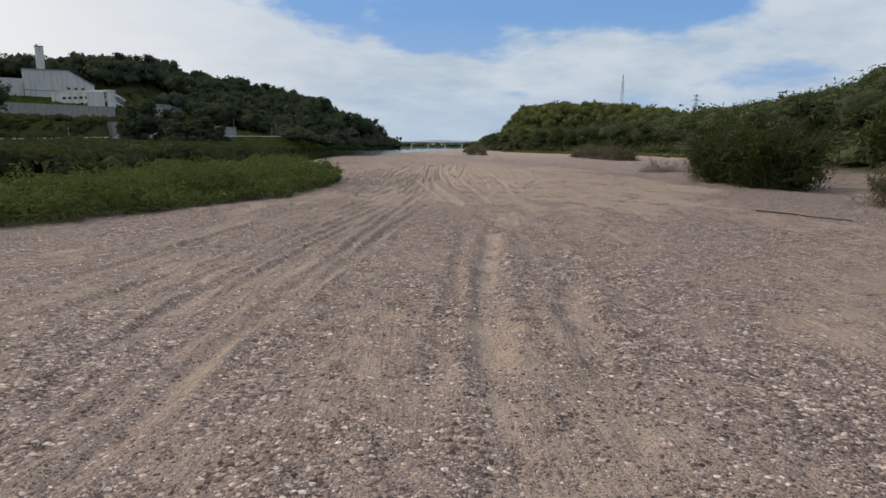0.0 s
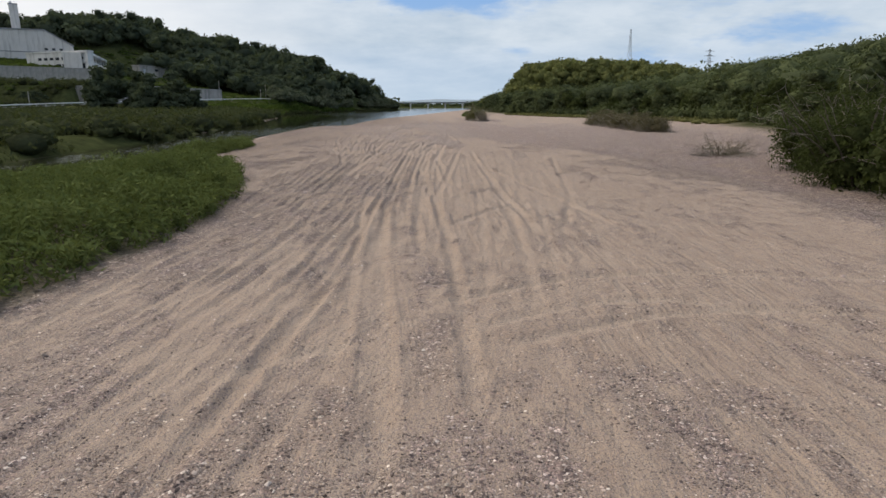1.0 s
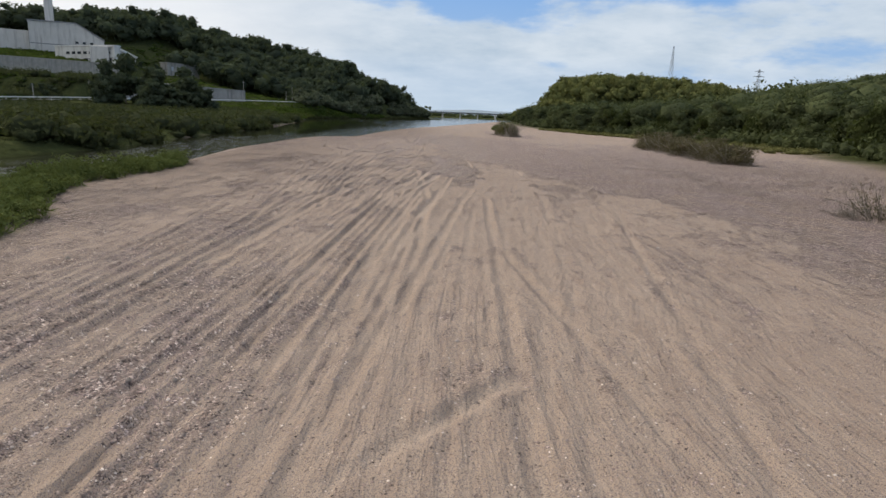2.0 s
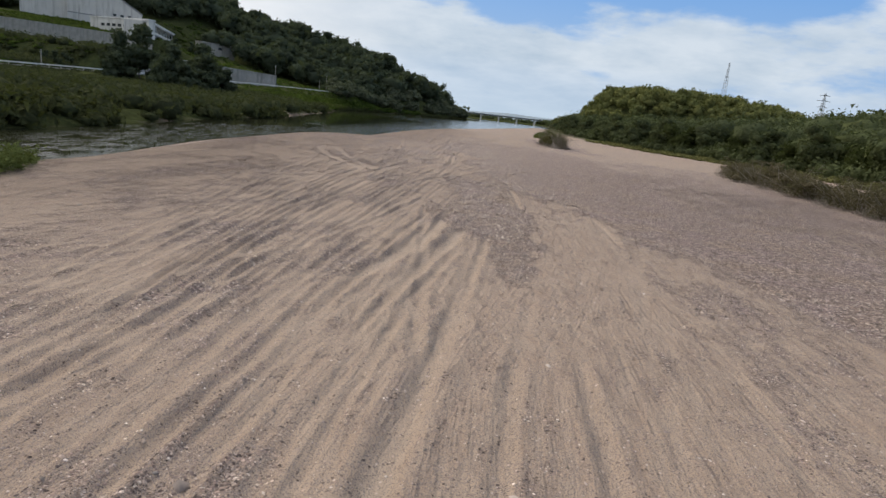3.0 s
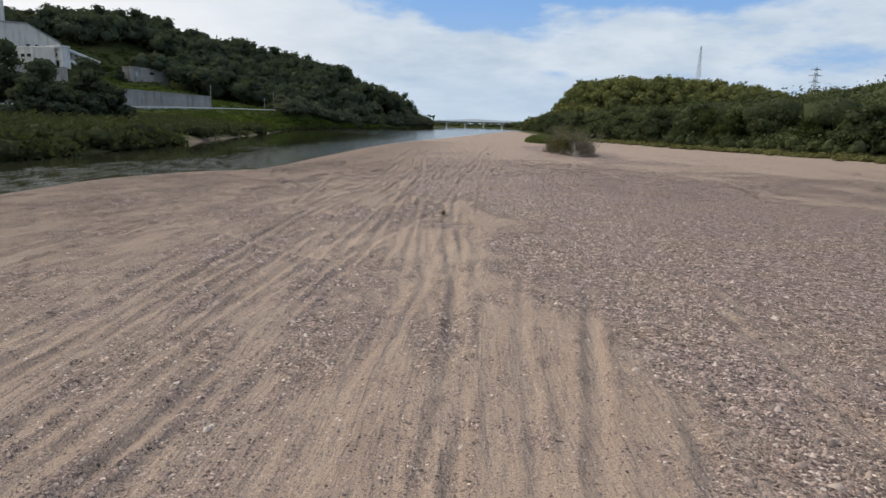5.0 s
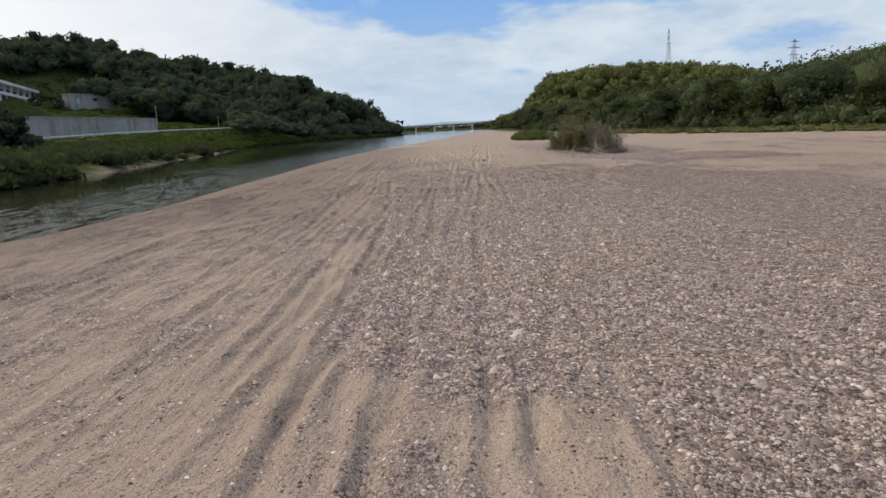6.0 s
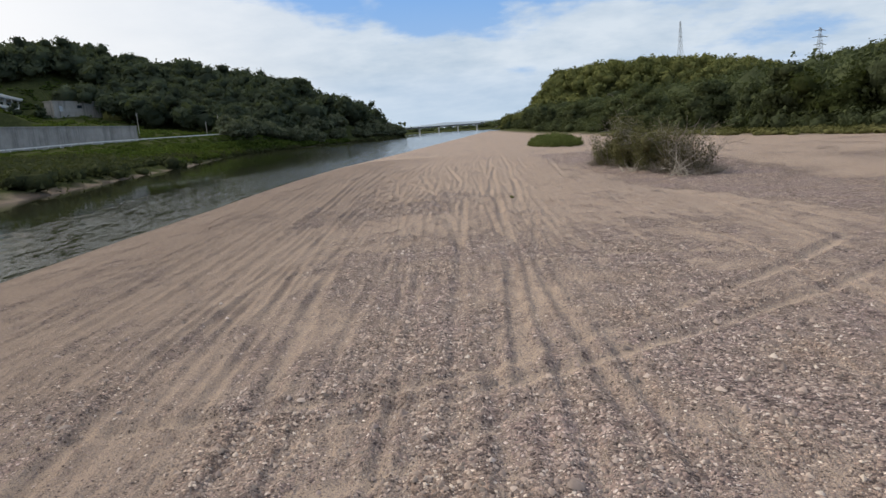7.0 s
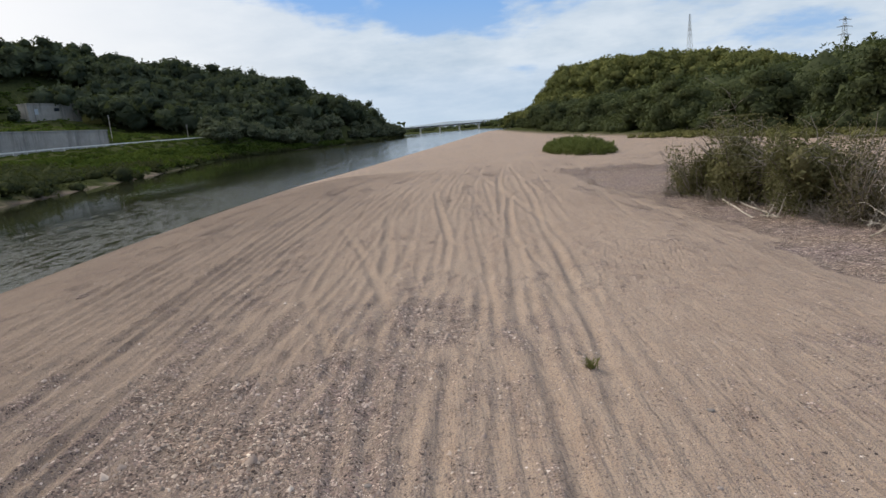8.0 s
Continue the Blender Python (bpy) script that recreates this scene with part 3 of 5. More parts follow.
xs = spaced((-3000, -700, 230), (-700, -330, 24), (-330, -130, 2.6), (-130, -20, 1.3), (-20, 20, 2.0), (FX0 - 0.2, FX0 + 1.5, 0.1), (FX1 - 1.5, FX1 + 0.3, 0.1), (20, 64, 1.6), (64, 320, 8), (320, 700, 30), (700, 3100, 240))
ys = spaced((-400, -40, 40), (-40, 0, 4), (0, 260, 1.5), (FY1 - 2.4, FY1 + 0.4, 0.2), (260, 420, 3), (420, 720, 8), (720, 1040, 40), (1040, 1100, 10), (1100, 1400, 60), (1400, 4800, 300))
gx, gy = np.meshgrid(xs, ys)
gz = terrain(gx, gy)
far = step(1050, 1078, gy)
gz = gz * (1 - far) + far * (0.4 + 3 * fbm(gx * 0.002, gy * 0.002, 2))
gz = gz - 0.45 * step(0.3, 0.9, fine_area(gx, gy))
verts, faces = sheet(xs, ys, gz)
me = mesh_of("ground", verts, faces, GROUND, True)
set_values(me, "gravel", gravel_amount(gx, gy) * step(60, 20, np.abs(gx)))
set_values(me, "green", np.maximum(greenness(gx, gy), step(650, 800, gy)))
set_values(me, "damp_dimming", step(-4, -1, far_shore(gy) - gx))
ground = tagged(new("ground", me), "dry river bed of sand and gravel between green banks", "ground", kind="structure")

# the driven sand bar, with wheel ruts
xs = spaced((FX0, -12.5, 0.2), (-12.5, -7.5, 0.09), (-7.5, 5.0, 0.06), (5.0, 9.0, 0.1), (9.0, FX1 + 0.05, 0.2))
ys = spaced((FY0, 160, 0.14), (160, FY1 + 0.1, 0.36))
gx, gy = np.meshgrid(xs, ys)
gz = terrain(gx, gy)
trodden = step(2.0, 5.0, gx - near_shore(gy)) * (1 - weed_ground(gx, gy))
packed = np.zeros_like(gx)
dune = fbm(gx * 0.7, gy * 0.35, 11)
churn = 1 - np.abs(2 * fbm(gx * 2.1 + 0.6 * gy, gy * 1.1 - 0.3 * gx, 16, 2) - 1)
relief = 0.05 * (dune - 0.5) + 0.035 * (fbm(gx * 2.4, gy * 1.2, 12, 3) - 0.5) + 0.05 * (fbm(gx * 4.2, gy * 2.8, 13, 2) - 0.5)
relief = relief + 0.022 * (churn - 0.75) * step(14, 24, gy) * (0.4 + 0.6 * step(5, 0, gx))


def path_of(points, gap=0.5):
    """Points every half metre along a rounded line through those given."""
    points = np.asarray(points, float)
    run = np.concatenate([[0], np.cumsum(np.hypot(*np.diff(points, axis=0).T))])
    at = np.linspace(0, run[-1], max(int(run[-1] / gap), 2) + 1)
    line_x, line_y = np.interp(at, run, points[:, 0]), np.interp(at, run, points[:, 1])
    for _ in range(3):
        line_x[1:-1] = (line_x[:-2] + 2 * line_x[1:-1] + line_x[2:]) / 4
        line_y[1:-1] = (line_y[:-2] + 2 * line_y[1:-1] + line_y[2:]) / 4
    return np.stack([line_x, line_y], -1), at


def rut(points, depth=0.05, width=0.13, berm=0.5, pack=1.0, fade=1.5):
    """One wheel's track: a packed trough with thrown-up, chopped edges, fading out at both ends."""
    path, at = path_of(points)
    reach, block = 3.2 * width, 6
    phase, length = rng.uniform(0, 60), at[-1]
    for k in range(0, len(path) - 1, block):
        piece = path[k:k + block + 1]
        c0, c1 = np.searchsorted(xs, (piece[:, 0].min() - reach, piece[:, 0].max() + reach))
        r0, r1 = np.searchsorted(ys, (piece[:, 1].min(), piece[:, 1].max()))
        if abs(piece[-1, 1] - piece[0, 1]) < abs(piece[-1, 0] - piece[0, 0]):
            c0, c1 = np.searchsorted(xs, (piece[:, 0].min(), piece[:, 0].max()))
            r0, r1 = np.searchsorted(ys, (piece[:, 1].min() - reach, piece[:, 1].max() + reach))
        if c1 <= c0 or r1 <= r0:
            continue
        px, py = gx[r0:r1, c0:c1], gy[r0:r1, c0:c1]
        near, run = np.full(px.shape, 9.0), np.zeros(px.shape)
        for j in range(len(piece) - 1):
            (ax, ay), (bx, by) = piece[j], piece[j + 1]
            f = np.clip(((px - ax) * (bx - ax) + (py - ay) * (by - ay)) / max((bx - ax) ** 2 + (by - ay) ** 2, 1e-6), 0, 1)
            d = np.hypot(px - ax - f * (bx - ax), py - ay - f * (by - ay))
            run = np.where(d < near, at[k + j] + f * (at[1] - at[0]), run)
            near = np.minimum(near, d)
        d = near / width
        ends = step(0, fade, run) * step(0, fade, length - run)
        uneven = 0.55 + 0.9 * value_noise(run * 0.5 + phase, phase + 0 * run, 91)
        chopped = 0.5 + value_noise(run * 3.3 + phase, px * 4.0, 92)
        relief[r0:r1, c0:c1] += depth * ends * uneven * (-np.exp(-(d**2.4)) + berm * chopped * np.exp(-(((d - 1.8) / 0.6) ** 2)))
        packed[r0:r1, c0:c1] = np.maximum(packed[r0:r1, c0:c1], np.exp(-(d**4)) * ends * np.minimum(uneven, 1.0) * pack)


def sheaf(count, one_side, other_side, depth=0.05, width=0.09, stray=0.3):
    """Many tracks side by side, spread between two lines and now and then crossing one another."""
    share = np.linspace(-0.3, 1.3, 9)
    sides = []
    for points in (one_side, other_side):
        points = np.array(points, float)
        run = np.linspace(0, 1, len(points))
        x, y = np.interp(share, run, points[:, 0]), np.interp(share, run, points[:, 1])
        for away, end, k in ((share < 0, 0, 1), (share > 1, -1, -2)):
            x[away] = points[end, 0] + (share[away] - run[end]) / (run[end] - run[k]) * (points[end, 0] - points[k, 0])
            y[away] = points[end, 1] + (share[away] - run[end]) / (run[end] - run[k]) * (points[end, 1] - points[k, 1])
        sides.append(np.stack([x, y], -1))
    for k in range(count):
        f = (k + rng.uniform(-0.5, 1.5)) / count
        path = sides[0] * (1 - f) + sides[1] * f
        path[:, 0] += rng.normal(0, stray) + rng.normal(0, stray * 1.3) * share + rng.normal(0, stray * 0.5) * np.sin(share * 5 + rng.uniform(0, 6))
        start, stop = int(rng.integers(0, 3)), int(rng.integers(6, 10))
        rut(path[start:stop], depth * rng.uniform(0.22, 0.62), width * rng.uniform(0.8, 1.25), 0.55, 0.3, 6.0)


# the lie of the tracks, stretch by stretch along the bar
sheaf(28, ((-4.6, 6.4), (-4.5, 10.0), (-3.5, 14.3), (-2.0, 25.3)), ((-2.2, 3.5), (-2.1, 5.0), (-2.0, 8.2), (-1.1, 18.7)), 0.035)
sheaf(16, ((-1.5, 4.0), (-1.2, 9.0), (-0.6, 18.0)), ((2.6, 4.0), (2.8, 9.0), (3.4, 18.0)), 0.03, 0.12)
sheaf(44, ((-4.2, 23.0), (-3.9, 25.3), (-3.2, 28.8), (-2.6, 34.0)), ((0.1, 20.1), (0.0, 22.7), (-0.1, 27.7), (-0.5, 37.3)), 0.055)
sheaf(55, ((-4.8, 32.4), (-5.0, 36.3), (-5.2, 41.5), (-5.8, 50.8)), ((1.5, 28.6), (1.4, 34.0), (1.4, 44.0), (1.8, 62.2)), 0.06)
sheaf(16, ((1.6, 30.0), (2.0, 44.0), (2.6, 62.0)), ((6.0, 30.0), (7.6, 44.0), (9.5, 60.0)), 0.03, 0.11, 0.6)
sheaf(58, ((-4.5, 56.8), (-5.5, 60.9), (-6.6, 68.6), (-7.2, 79.6)), ((0.7, 53.9), (0.8, 56.0), (1.2, 60.0), (1.8, 67.2)), 0.065)
sheaf(48, ((-7.9, 69.5), (-9.0, 74.9), (-10.0, 84.1), (-10.3, 91.8)), ((-1.1, 64.0), (-0.6, 68.0), (-0.2, 73.0), (0.2, 82.0)), 0.06)
sheaf(48, ((-6.7, 83.2), (-7.5, 86.9), (-7.6, 92.4), (-8.1, 103.2)), ((-0.6, 80.4), (-0.1, 82.4), (0.5, 85.8), (1.5, 92.3)), 0.05)
sheaf(32, ((-7.0, 96.0), (-6.6, 102.0), (-6.3, 110.0)), ((-0.8, 94.0), (-1.5, 102.0), (-2.0, 110.0)), 0.045)
sheaf(44, ((-6.5, 108.3), (-6.4, 112.0), (-6.4, 117.0), (-6.6, 124.0)), ((-2.4, 107.4), (-2.2, 112.0), (-2.0, 118.0), (-1.6, 127.0)), 0.045)
sheaf(25, ((-10.5, 112.0), (-10.5, 120.0), (-10.4, 130.0)), ((-6.8, 112.0), (-6.8, 120.0), (-6.6, 130.0)), 0.035)
sheaf(55, ((-10.3, 132.3), (-10.5, 136.5), (-11.0, 145.8), (-11.6, 159.7)), ((-4.6, 127.0), (-4.8, 130.3), (-5.0, 135.6), (-5.3, 146.4)), 0.05, 0.09, 0.2)
sheaf(25, ((-4.5, 127.0), (-4.5, 135.0), (-4.8, 150.0)), ((0.6, 127.0), (1.2, 136.0), (1.6, 150.0)), 0.04)
sheaf(40, ((-10.2, 151.2), (-10.6, 156.1), (-11.5, 167.5), (-13.0, 190.0)), ((-6.3, 145.9), (-6.4, 150.0), (-6.6, 157.0), (-6.4, 168.3)), 0.055, 0.09, 0.1)
sheaf(44, ((-6.0, 146.0), (-5.6, 154.0), (-5.6, 168.0)), ((1.8, 145.0), (2.6, 154.0), (3.4, 170.0)), 0.04, 0.10, 0.5)
sheaf(25, ((-9.0, 166.0), (-8.6, 178.0), (-7.0, 192.0)), ((4.0, 166.0), (4.6, 178.0), (6.0, 192.0)), 0.05, 0.13, 0.4)

# deep single ruts
for points in (
    ((-2.2, 2.0), (-2.1, 4.9), (-2.0, 8.2), (-1.7, 11.3), (-1.1, 18.7), (-0.4, 27)),
    ((-3.1, 2.5), (-3.2, 6.1), (-3.1, 9.3), (-2.3, 15.3), (-1.3, 21.9)),
    ((-4.6, 6.4), (-4.3, 8.2), (-3.5, 11.9), (-2.8, 17)),
    ((-5.9, 7.0), (-5.4, 8.8), (-5.1, 11.9), (-4.4, 17)),
    ((-1.9, 6.2), (-1.5, 10.2), (-0.9, 15.3), (0.0, 22)),
    ((1.1, 19.0), (0.8, 23.6), (0.3, 28.7), (-0.3, 40.4), (-0.3, 54.3)),
    ((0.9, 19.5), (0.6, 23.6), (0.2, 27.3), (-0.1, 33)),
    ((2.0, 21.0), (1.9, 28.6), (1.7, 33.7), (0.8, 47.2)),
    ((-0.8, 20.3), (-0.8, 22.2), (-0.6, 25.8), (-0.7, 32.0)),
    ((0.2, 29.4), (0.1, 31.6), (-0.1, 35.5), (-0.1, 43.5), (-0.1, 58.5)),
    ((1.4, 31.4), (1.2, 35.5), (1.1, 39.9), (1.0, 50.9)),
    ((1.5, 36.9), (2.1, 43.5), (3.1, 58.6)),
    ((4.2, 30.0), (4.2, 33.5), (4.0, 36.9), (4.0, 46.0), (4.1, 58.7)),
    ((4.9, 30.9), (6.4, 36.9), (7.4, 43.6), (9.7, 58.8)),
    ((-0.7, 52.0), (-0.7, 55.0), (-0.6, 57.2), (-0.3, 60.8), (0.2, 66.1), (0.8, 72.4)),
    ((-2.1, 53.0), (-2.9, 57.0), (-3.4, 60.1), (-3.9, 63.4), (-4.6, 72.3)),
    ((-3.4, 64.5), (-3.7, 66.2), (-3.9, 68.9), (-3.9, 73.9), (-4.2, 83.7)),
    ((-1.8, 61.6), (-1.9, 64.8), (-1.6, 66.4), (-1.2, 69.4), (-0.4, 76)),
    ((-1.9, 78.5), (-1.3, 82.1), (-0.8, 84.4), (0.3, 90.2), (1.3, 96.0)),
    ((-0.9, 79.0), (-0.1, 82.4), (0.4, 85.4), (1.5, 91.5)),
    ((-1.4, 79.5), (-1.1, 83.2), (-1.1, 88.4), (-1.2, 94.4), (-2.0, 106.7)),
    ((-4.6, 79.0), (-4.6, 82.5), (-4.2, 84.9), (-3.8, 88.8), (-3.7, 93.9)),
    ((-2.9, 105.0), (-2.9, 110.2), (-2.9, 113.3), (-3.0, 122.0)),
    ((-2.1, 105.5), (-1.8, 110.4), (-1.6, 115.3), (-1.3, 122)),
    ((-5.9, 119.0), (-6.3, 125.8), (-6.4, 131.8), (-6.2, 141.4)),
    ((-2.2, 116.5), (-2.0, 120.0), (-1.6, 125.1), (-1.4, 131.0)),
    ((-2.0, 127.0), (-1.9, 131.8), (-1.7, 137.1), (-1.2, 150.0)),
    ((-1.2, 128.0), (-0.6, 134.9), (-0.2, 141.1), (1.5, 167.5)),
    ((-6.0, 125.5), (-6.6, 129.4), (-6.9, 132.3), (-7.2, 137.5), (-7.2, 145.6)),
    ((-2.2, 143.5), (-2.6, 146.8), (-3.5, 150.4), (-4.8, 153.8), (-5.0, 160)),
    ((-2.0, 149.0), (-2.4, 151.5), (-3.9, 158.2), (-5.7, 164.6)),
    ((0.0, 143.5), (0.2, 147.4), (0.1, 150.8), (0.8, 159.1), (1.9, 169.7), (4.7, 177.0)),
    ((0.8, 145.5), (1.4, 150.2), (1.7, 154.0), (2.1, 160.7), (2.6, 166.9), (5.0, 173)),
    ((-1.1, 157.9), (-1.5, 165.6), (-1.9, 175.3)),
):
    rut(points, 0.05, 0.115, 0.5, 0.4)
# broad smooth lanes pressed into the sand
for points in (((0.3, 60.0), (1.0, 63.2), (1.3, 66.0), (1.5, 69.0)), ((-0.5, 60.5), (0.2, 64.0), (0.6, 67.0), (0.8, 71.0)), ((1.5, 52.0), (1.8, 57.4), (2.1, 60.7)), ((0.6, 4.5), (0.7, 7.1), (1.0, 10.2), (1.5, 15.0)), ((1.5, 4.5), (1.6, 5.5), (2.2, 9.7))):
    rut(points, 0.085, 0.2, 0.6)
for points in (((-5.0, 82.0), (-6.6, 85.1), (-9.3, 89.4), (-11.3, 94.4), (-11.7, 97.5)), ((-4.2, 83.0), (-6.3, 86.5), (-8.4, 90.8), (-11.0, 97.6))):
    rut(points, 0.045, 0.26, 0.3)
# tracks that sweep across the bar
for points, depth in (
    (((-1.8, 7.6), (-0.4, 7.1), (0.6, 6.6), (1.5, 6.3), (3.2, 6.2)), 0.05), (((-1.6, 10.2), (1.3, 10.2), (2.6, 9.8)), 0.045), (((1.6, 23.6), (3.6, 25.0), (5.6, 25.4), (10.7, 21.3)), 0.05),
    (((1.2, 25.0), (2.9, 26.0), (4.0, 26.7), (6.3, 27.0), (11.5, 26.2)), 0.06), (((2.0, 23.1), (3.4, 23.8), (4.4, 24.3), (5.4, 24.6), (7.3, 24.8), (9.5, 24.0)), 0.06), (((-1.6, 21.8), (-0.5, 23.1), (0.2, 23.5), (1.4, 23.6)), 0.05),
    (((1.8, 31.6), (2.4, 32.9), (3.8, 35.1), (4.6, 36)), 0.06), (((1.2, 35.6), (1.7, 36.4), (3.4, 38.6), (4.4, 40)), 0.06), (((-2.0, 66.6), (-1.3, 66.6), (-0.3, 66.5), (0.6, 66.2)), 0.06), (((-2.0, 68.5), (-1.3, 68.3), (0.4, 67.8)), 0.06),
    (((-9.5, 119.0), (-8.1, 121.1), (-7.8, 122.3), (-6.9, 122.6), (-5.8, 122.0), (-4.4, 121.0)), 0.08), (((-8.5, 118.9), (-7.2, 121.0), (-5.8, 120.5), (-4.9, 119.8)), 0.08), (((-7.4, 126.2), (-6.3, 126.4), (-4.5, 126.4), (-2.4, 127.1), (-0.2, 129.2)), 0.06),
    (((-8.0, 127.6), (-5.4, 128.4), (-2.8, 128.9), (-1.2, 129.6), (1.8, 131.6), (4.9, 133.7), (8.5, 137)), 0.08), (((-4.6, 127.6), (-0.5, 129.3), (1.2, 130.1), (5.1, 132.3), (8.5, 134.6)), 0.075), (((-8.0, 100.5), (-5.4, 98.0), (-3.2, 97.0)), 0.05), (((-1.5, 135.5), (1.5, 136.2), (5.5, 135.2)), 0.05),
):
    rut(points, depth * 0.9, 0.14, 0.65)
for k in range(46):
    start, span, lane = rng.uniform(18, 165), rng.uniform(12, 34), rng.uniform(-12, 9)
    slant = rng.normal(0, 0.07) * span
    rut(((lane, start), (lane + slant * 0.5 + rng.normal(0, 0.4), start + span / 2), (lane + slant, start + span)), rng.uniform(0.03, 0.05), rng.uniform(0.09, 0.14), 0.5, 0.4)
bar_gravel = gravel_amount(gx, gy)
soft = 1 - 0.35 * step(0.35, 0.9, bar_gravel)
relief = np.where(relief < 0, 0.085 * np.tanh(relief / 0.085), 0.085 * np.tanh(relief / 0.085))
gz = gz + relief * trodden * soft
inset = fine_area(gx, gy)
gz = gz - 0.6 * (1 - step(0.0, 0.22, inset))
packed = packed * trodden
verts, faces = sheet(xs, ys, gz)
me = mesh_of("sand_bar", verts, faces, GROUND, True)
set_values(me, "gravel", bar_gravel + np.clip(relief * 0.8, -0.1, 0.08) - 0.26 * packed)
set_values(me, "packed", packed * (0.75 + 0.5 * fbm(gx * 0.8, gy * 0.8, 19)))
# dampness by the water, spread wide to paint in the lens's darker left edge
set_values(me, "damp_dimming", (1 - step(3.0, 18.0, gx - near_shore(gy) + 3 * (fbm(gx * 0.2, gy * 0.1, 20) - 0.5))))
set_values(me, "green", greenness(gx, gy))
sand_bar = tagged(new("sand_bar", me), "wide sand and gravel bar criss-crossed by wheel ruts", "sand bar", kind="structure")


def bar_height(x, y):
    """Height of the sand bar's surface, from its grid."""
    c = np.clip(np.interp(x, xs, np.arange(len(xs))), 0, len(xs) - 1.001)
    r = np.clip(np.interp(y, ys, np.arange(len(ys))), 0, len(ys) - 1.001)
    ci, ri = c.astype(int), r.astype(int)
    fc, fr = c - ci, r - ri
    return (gz[ri, ci] * (1 - fc) + gz[ri, ci + 1] * fc) * (1 - fr) + (gz[ri + 1, ci] * (1 - fc) + gz[ri + 1, ci + 1] * fc) * fr


def height_at(x, y):
    x, y = np.asarray(x, float), np.asarray(y, float)
    return np.where(fine_area(x, y) > 0.9, bar_height(x, y), terrain(x, y))


# the river
wx = spaced((-260, -100, 8), (-100, 0, 2), (0, 140, 6))
wy = spaced((-300, 0, 20), (0, 260, 2), (260, 600, 6), (600, 1500, 30))
gx2, gy2 = np.meshgrid(wx, wy)
verts, faces = sheet(wx, wy, np.full_like(gx2, WATER_Z))
me = mesh_of("water", verts, faces, WATER, True)
lane = (gx2 - near_shore(gy2)) / np.minimum(far_shore(gy2) - near_shore(gy2), -4)
set_values(me, "riffle", (1 - step(0.25 + 0.4 * (1 - step(105, 150, gy2)), 0.52 + 0.68 * (1 - step(105, 150, gy2)), lane + 0.5 * (fbm(gx2 * 0.06, gy2 * 0.03, 8) - 0.5))) * (1 - step(165, 240, gy2)) * 0.9 + 0.06)
set_values(me, "open_reach", step(150, 215, gy2 - 1.3 * (near_shore(gy2) - gx2)) * step(1.0, 0.55, lane + 0.25 * (fbm(gx2 * 0.05, gy2 * 0.02, 9) - 0.5) + 0.35 * (1 - step(250, 330, gy2))))
set_values(me, "shallows", (1 - step(0.12, 0.42, lane + 0.3 * (fbm(gx2 * 0.1, gy2 * 0.05, 12) - 0.5))) * step(118, 140, gy2) * (1 - step(240, 300, gy2)))
water = tagged(new("water", me), "dark green river water with a rippled shallow riffle", "river", kind="structure")

# ---------------------------------------------------------------- gravel and stones
def scatter_pebbles(count):
    y = 1 + 168 * rng.random(count * 5)
    x = 2.0 - 3.5 * step(60, 105, y) + rng.normal(0, 3.7, count * 5)
    speck = fbm(x * 3.0, y * 3.0, 91, 3)
    want = gravel_amount(x, y) + (speck - 0.5) * 0.9
    keep = (rng.random(len(x)) < step(0.3, 0.68, want) + 0.012) & (x - near_shore(y) > 3) & (weed_ground(x, y) < 0.3) & (fine_area(x, y) > 0.95)
    x, y = x[keep][:count], y[keep][:count]
    size = 0.0150 * np.exp(rng.normal(0, 0.45, len(x))) * (0.62 + 0.38 * step(15, 60, y)) + 0.004
    z = bar_height(x, y) + size * 0.15
    ring = np.arange(5) * 1.2566
    shape = np.concatenate([np.stack([np.cos(ring), np.sin(ring), np.full(5, -0.35)], -1), [(0, 0, 1.05)]])
    hull = np.array([(k, (k + 1) % 5, 5) for k in range(5)])
    points = shape[None] + rng.normal(0, 0.2, (len(x), 6, 3))
    points *= size[:, None, None] * np.stack([rng.uniform(0.9, 1.5, len(x)), rng.uniform(0.7, 1.1, len(x)), rng.uniform(0.6, 1.0, len(x))], -1)[:, None]
    turn = rng.uniform(0, 6.283, len(x))
    c, s = np.cos(turn)[:, None], np.sin(turn)[:, None]
    px, py = points[..., 0] * c - points[..., 1] * s, points[..., 0] * s + points[..., 1] * c
    out = np.stack([px + x[:, None], py + y[:, None], points[..., 2] + z[:, None]], -1).reshape(-1, 3)
    tris = (hull[None] + 6 * np.arange(len(x))[:, None, None]).reshape(-1, 3)
    return mesh_of("gravel", out, tris, PEBBLES, True)


tagged(new("gravel", scatter_pebbles(84000)), "grey, purple and white river pebbles on sand", "gravel", kind="stuff")


def stone_mesh(seed):
    bm = bmesh.new()
    bmesh.ops.create_icosphere(bm, subdivisions=2, radius=1.0)
    for v in bm.verts:
        bend = noise.noise(v.co * 1.3 + Vector((seed * 7.1, 0, 0)))
        v.co = Vector((v.co.x * 1.25, v.co.y * 0.9, v.co.z * 0.6)) * (1 + 0.35 * bend)
    me = bpy.data.meshes.new("river_stone")
    bm.to_mesh(me)
    bm.free()
    me.materials.append(STONE)
    me.shade_smooth()
    return me


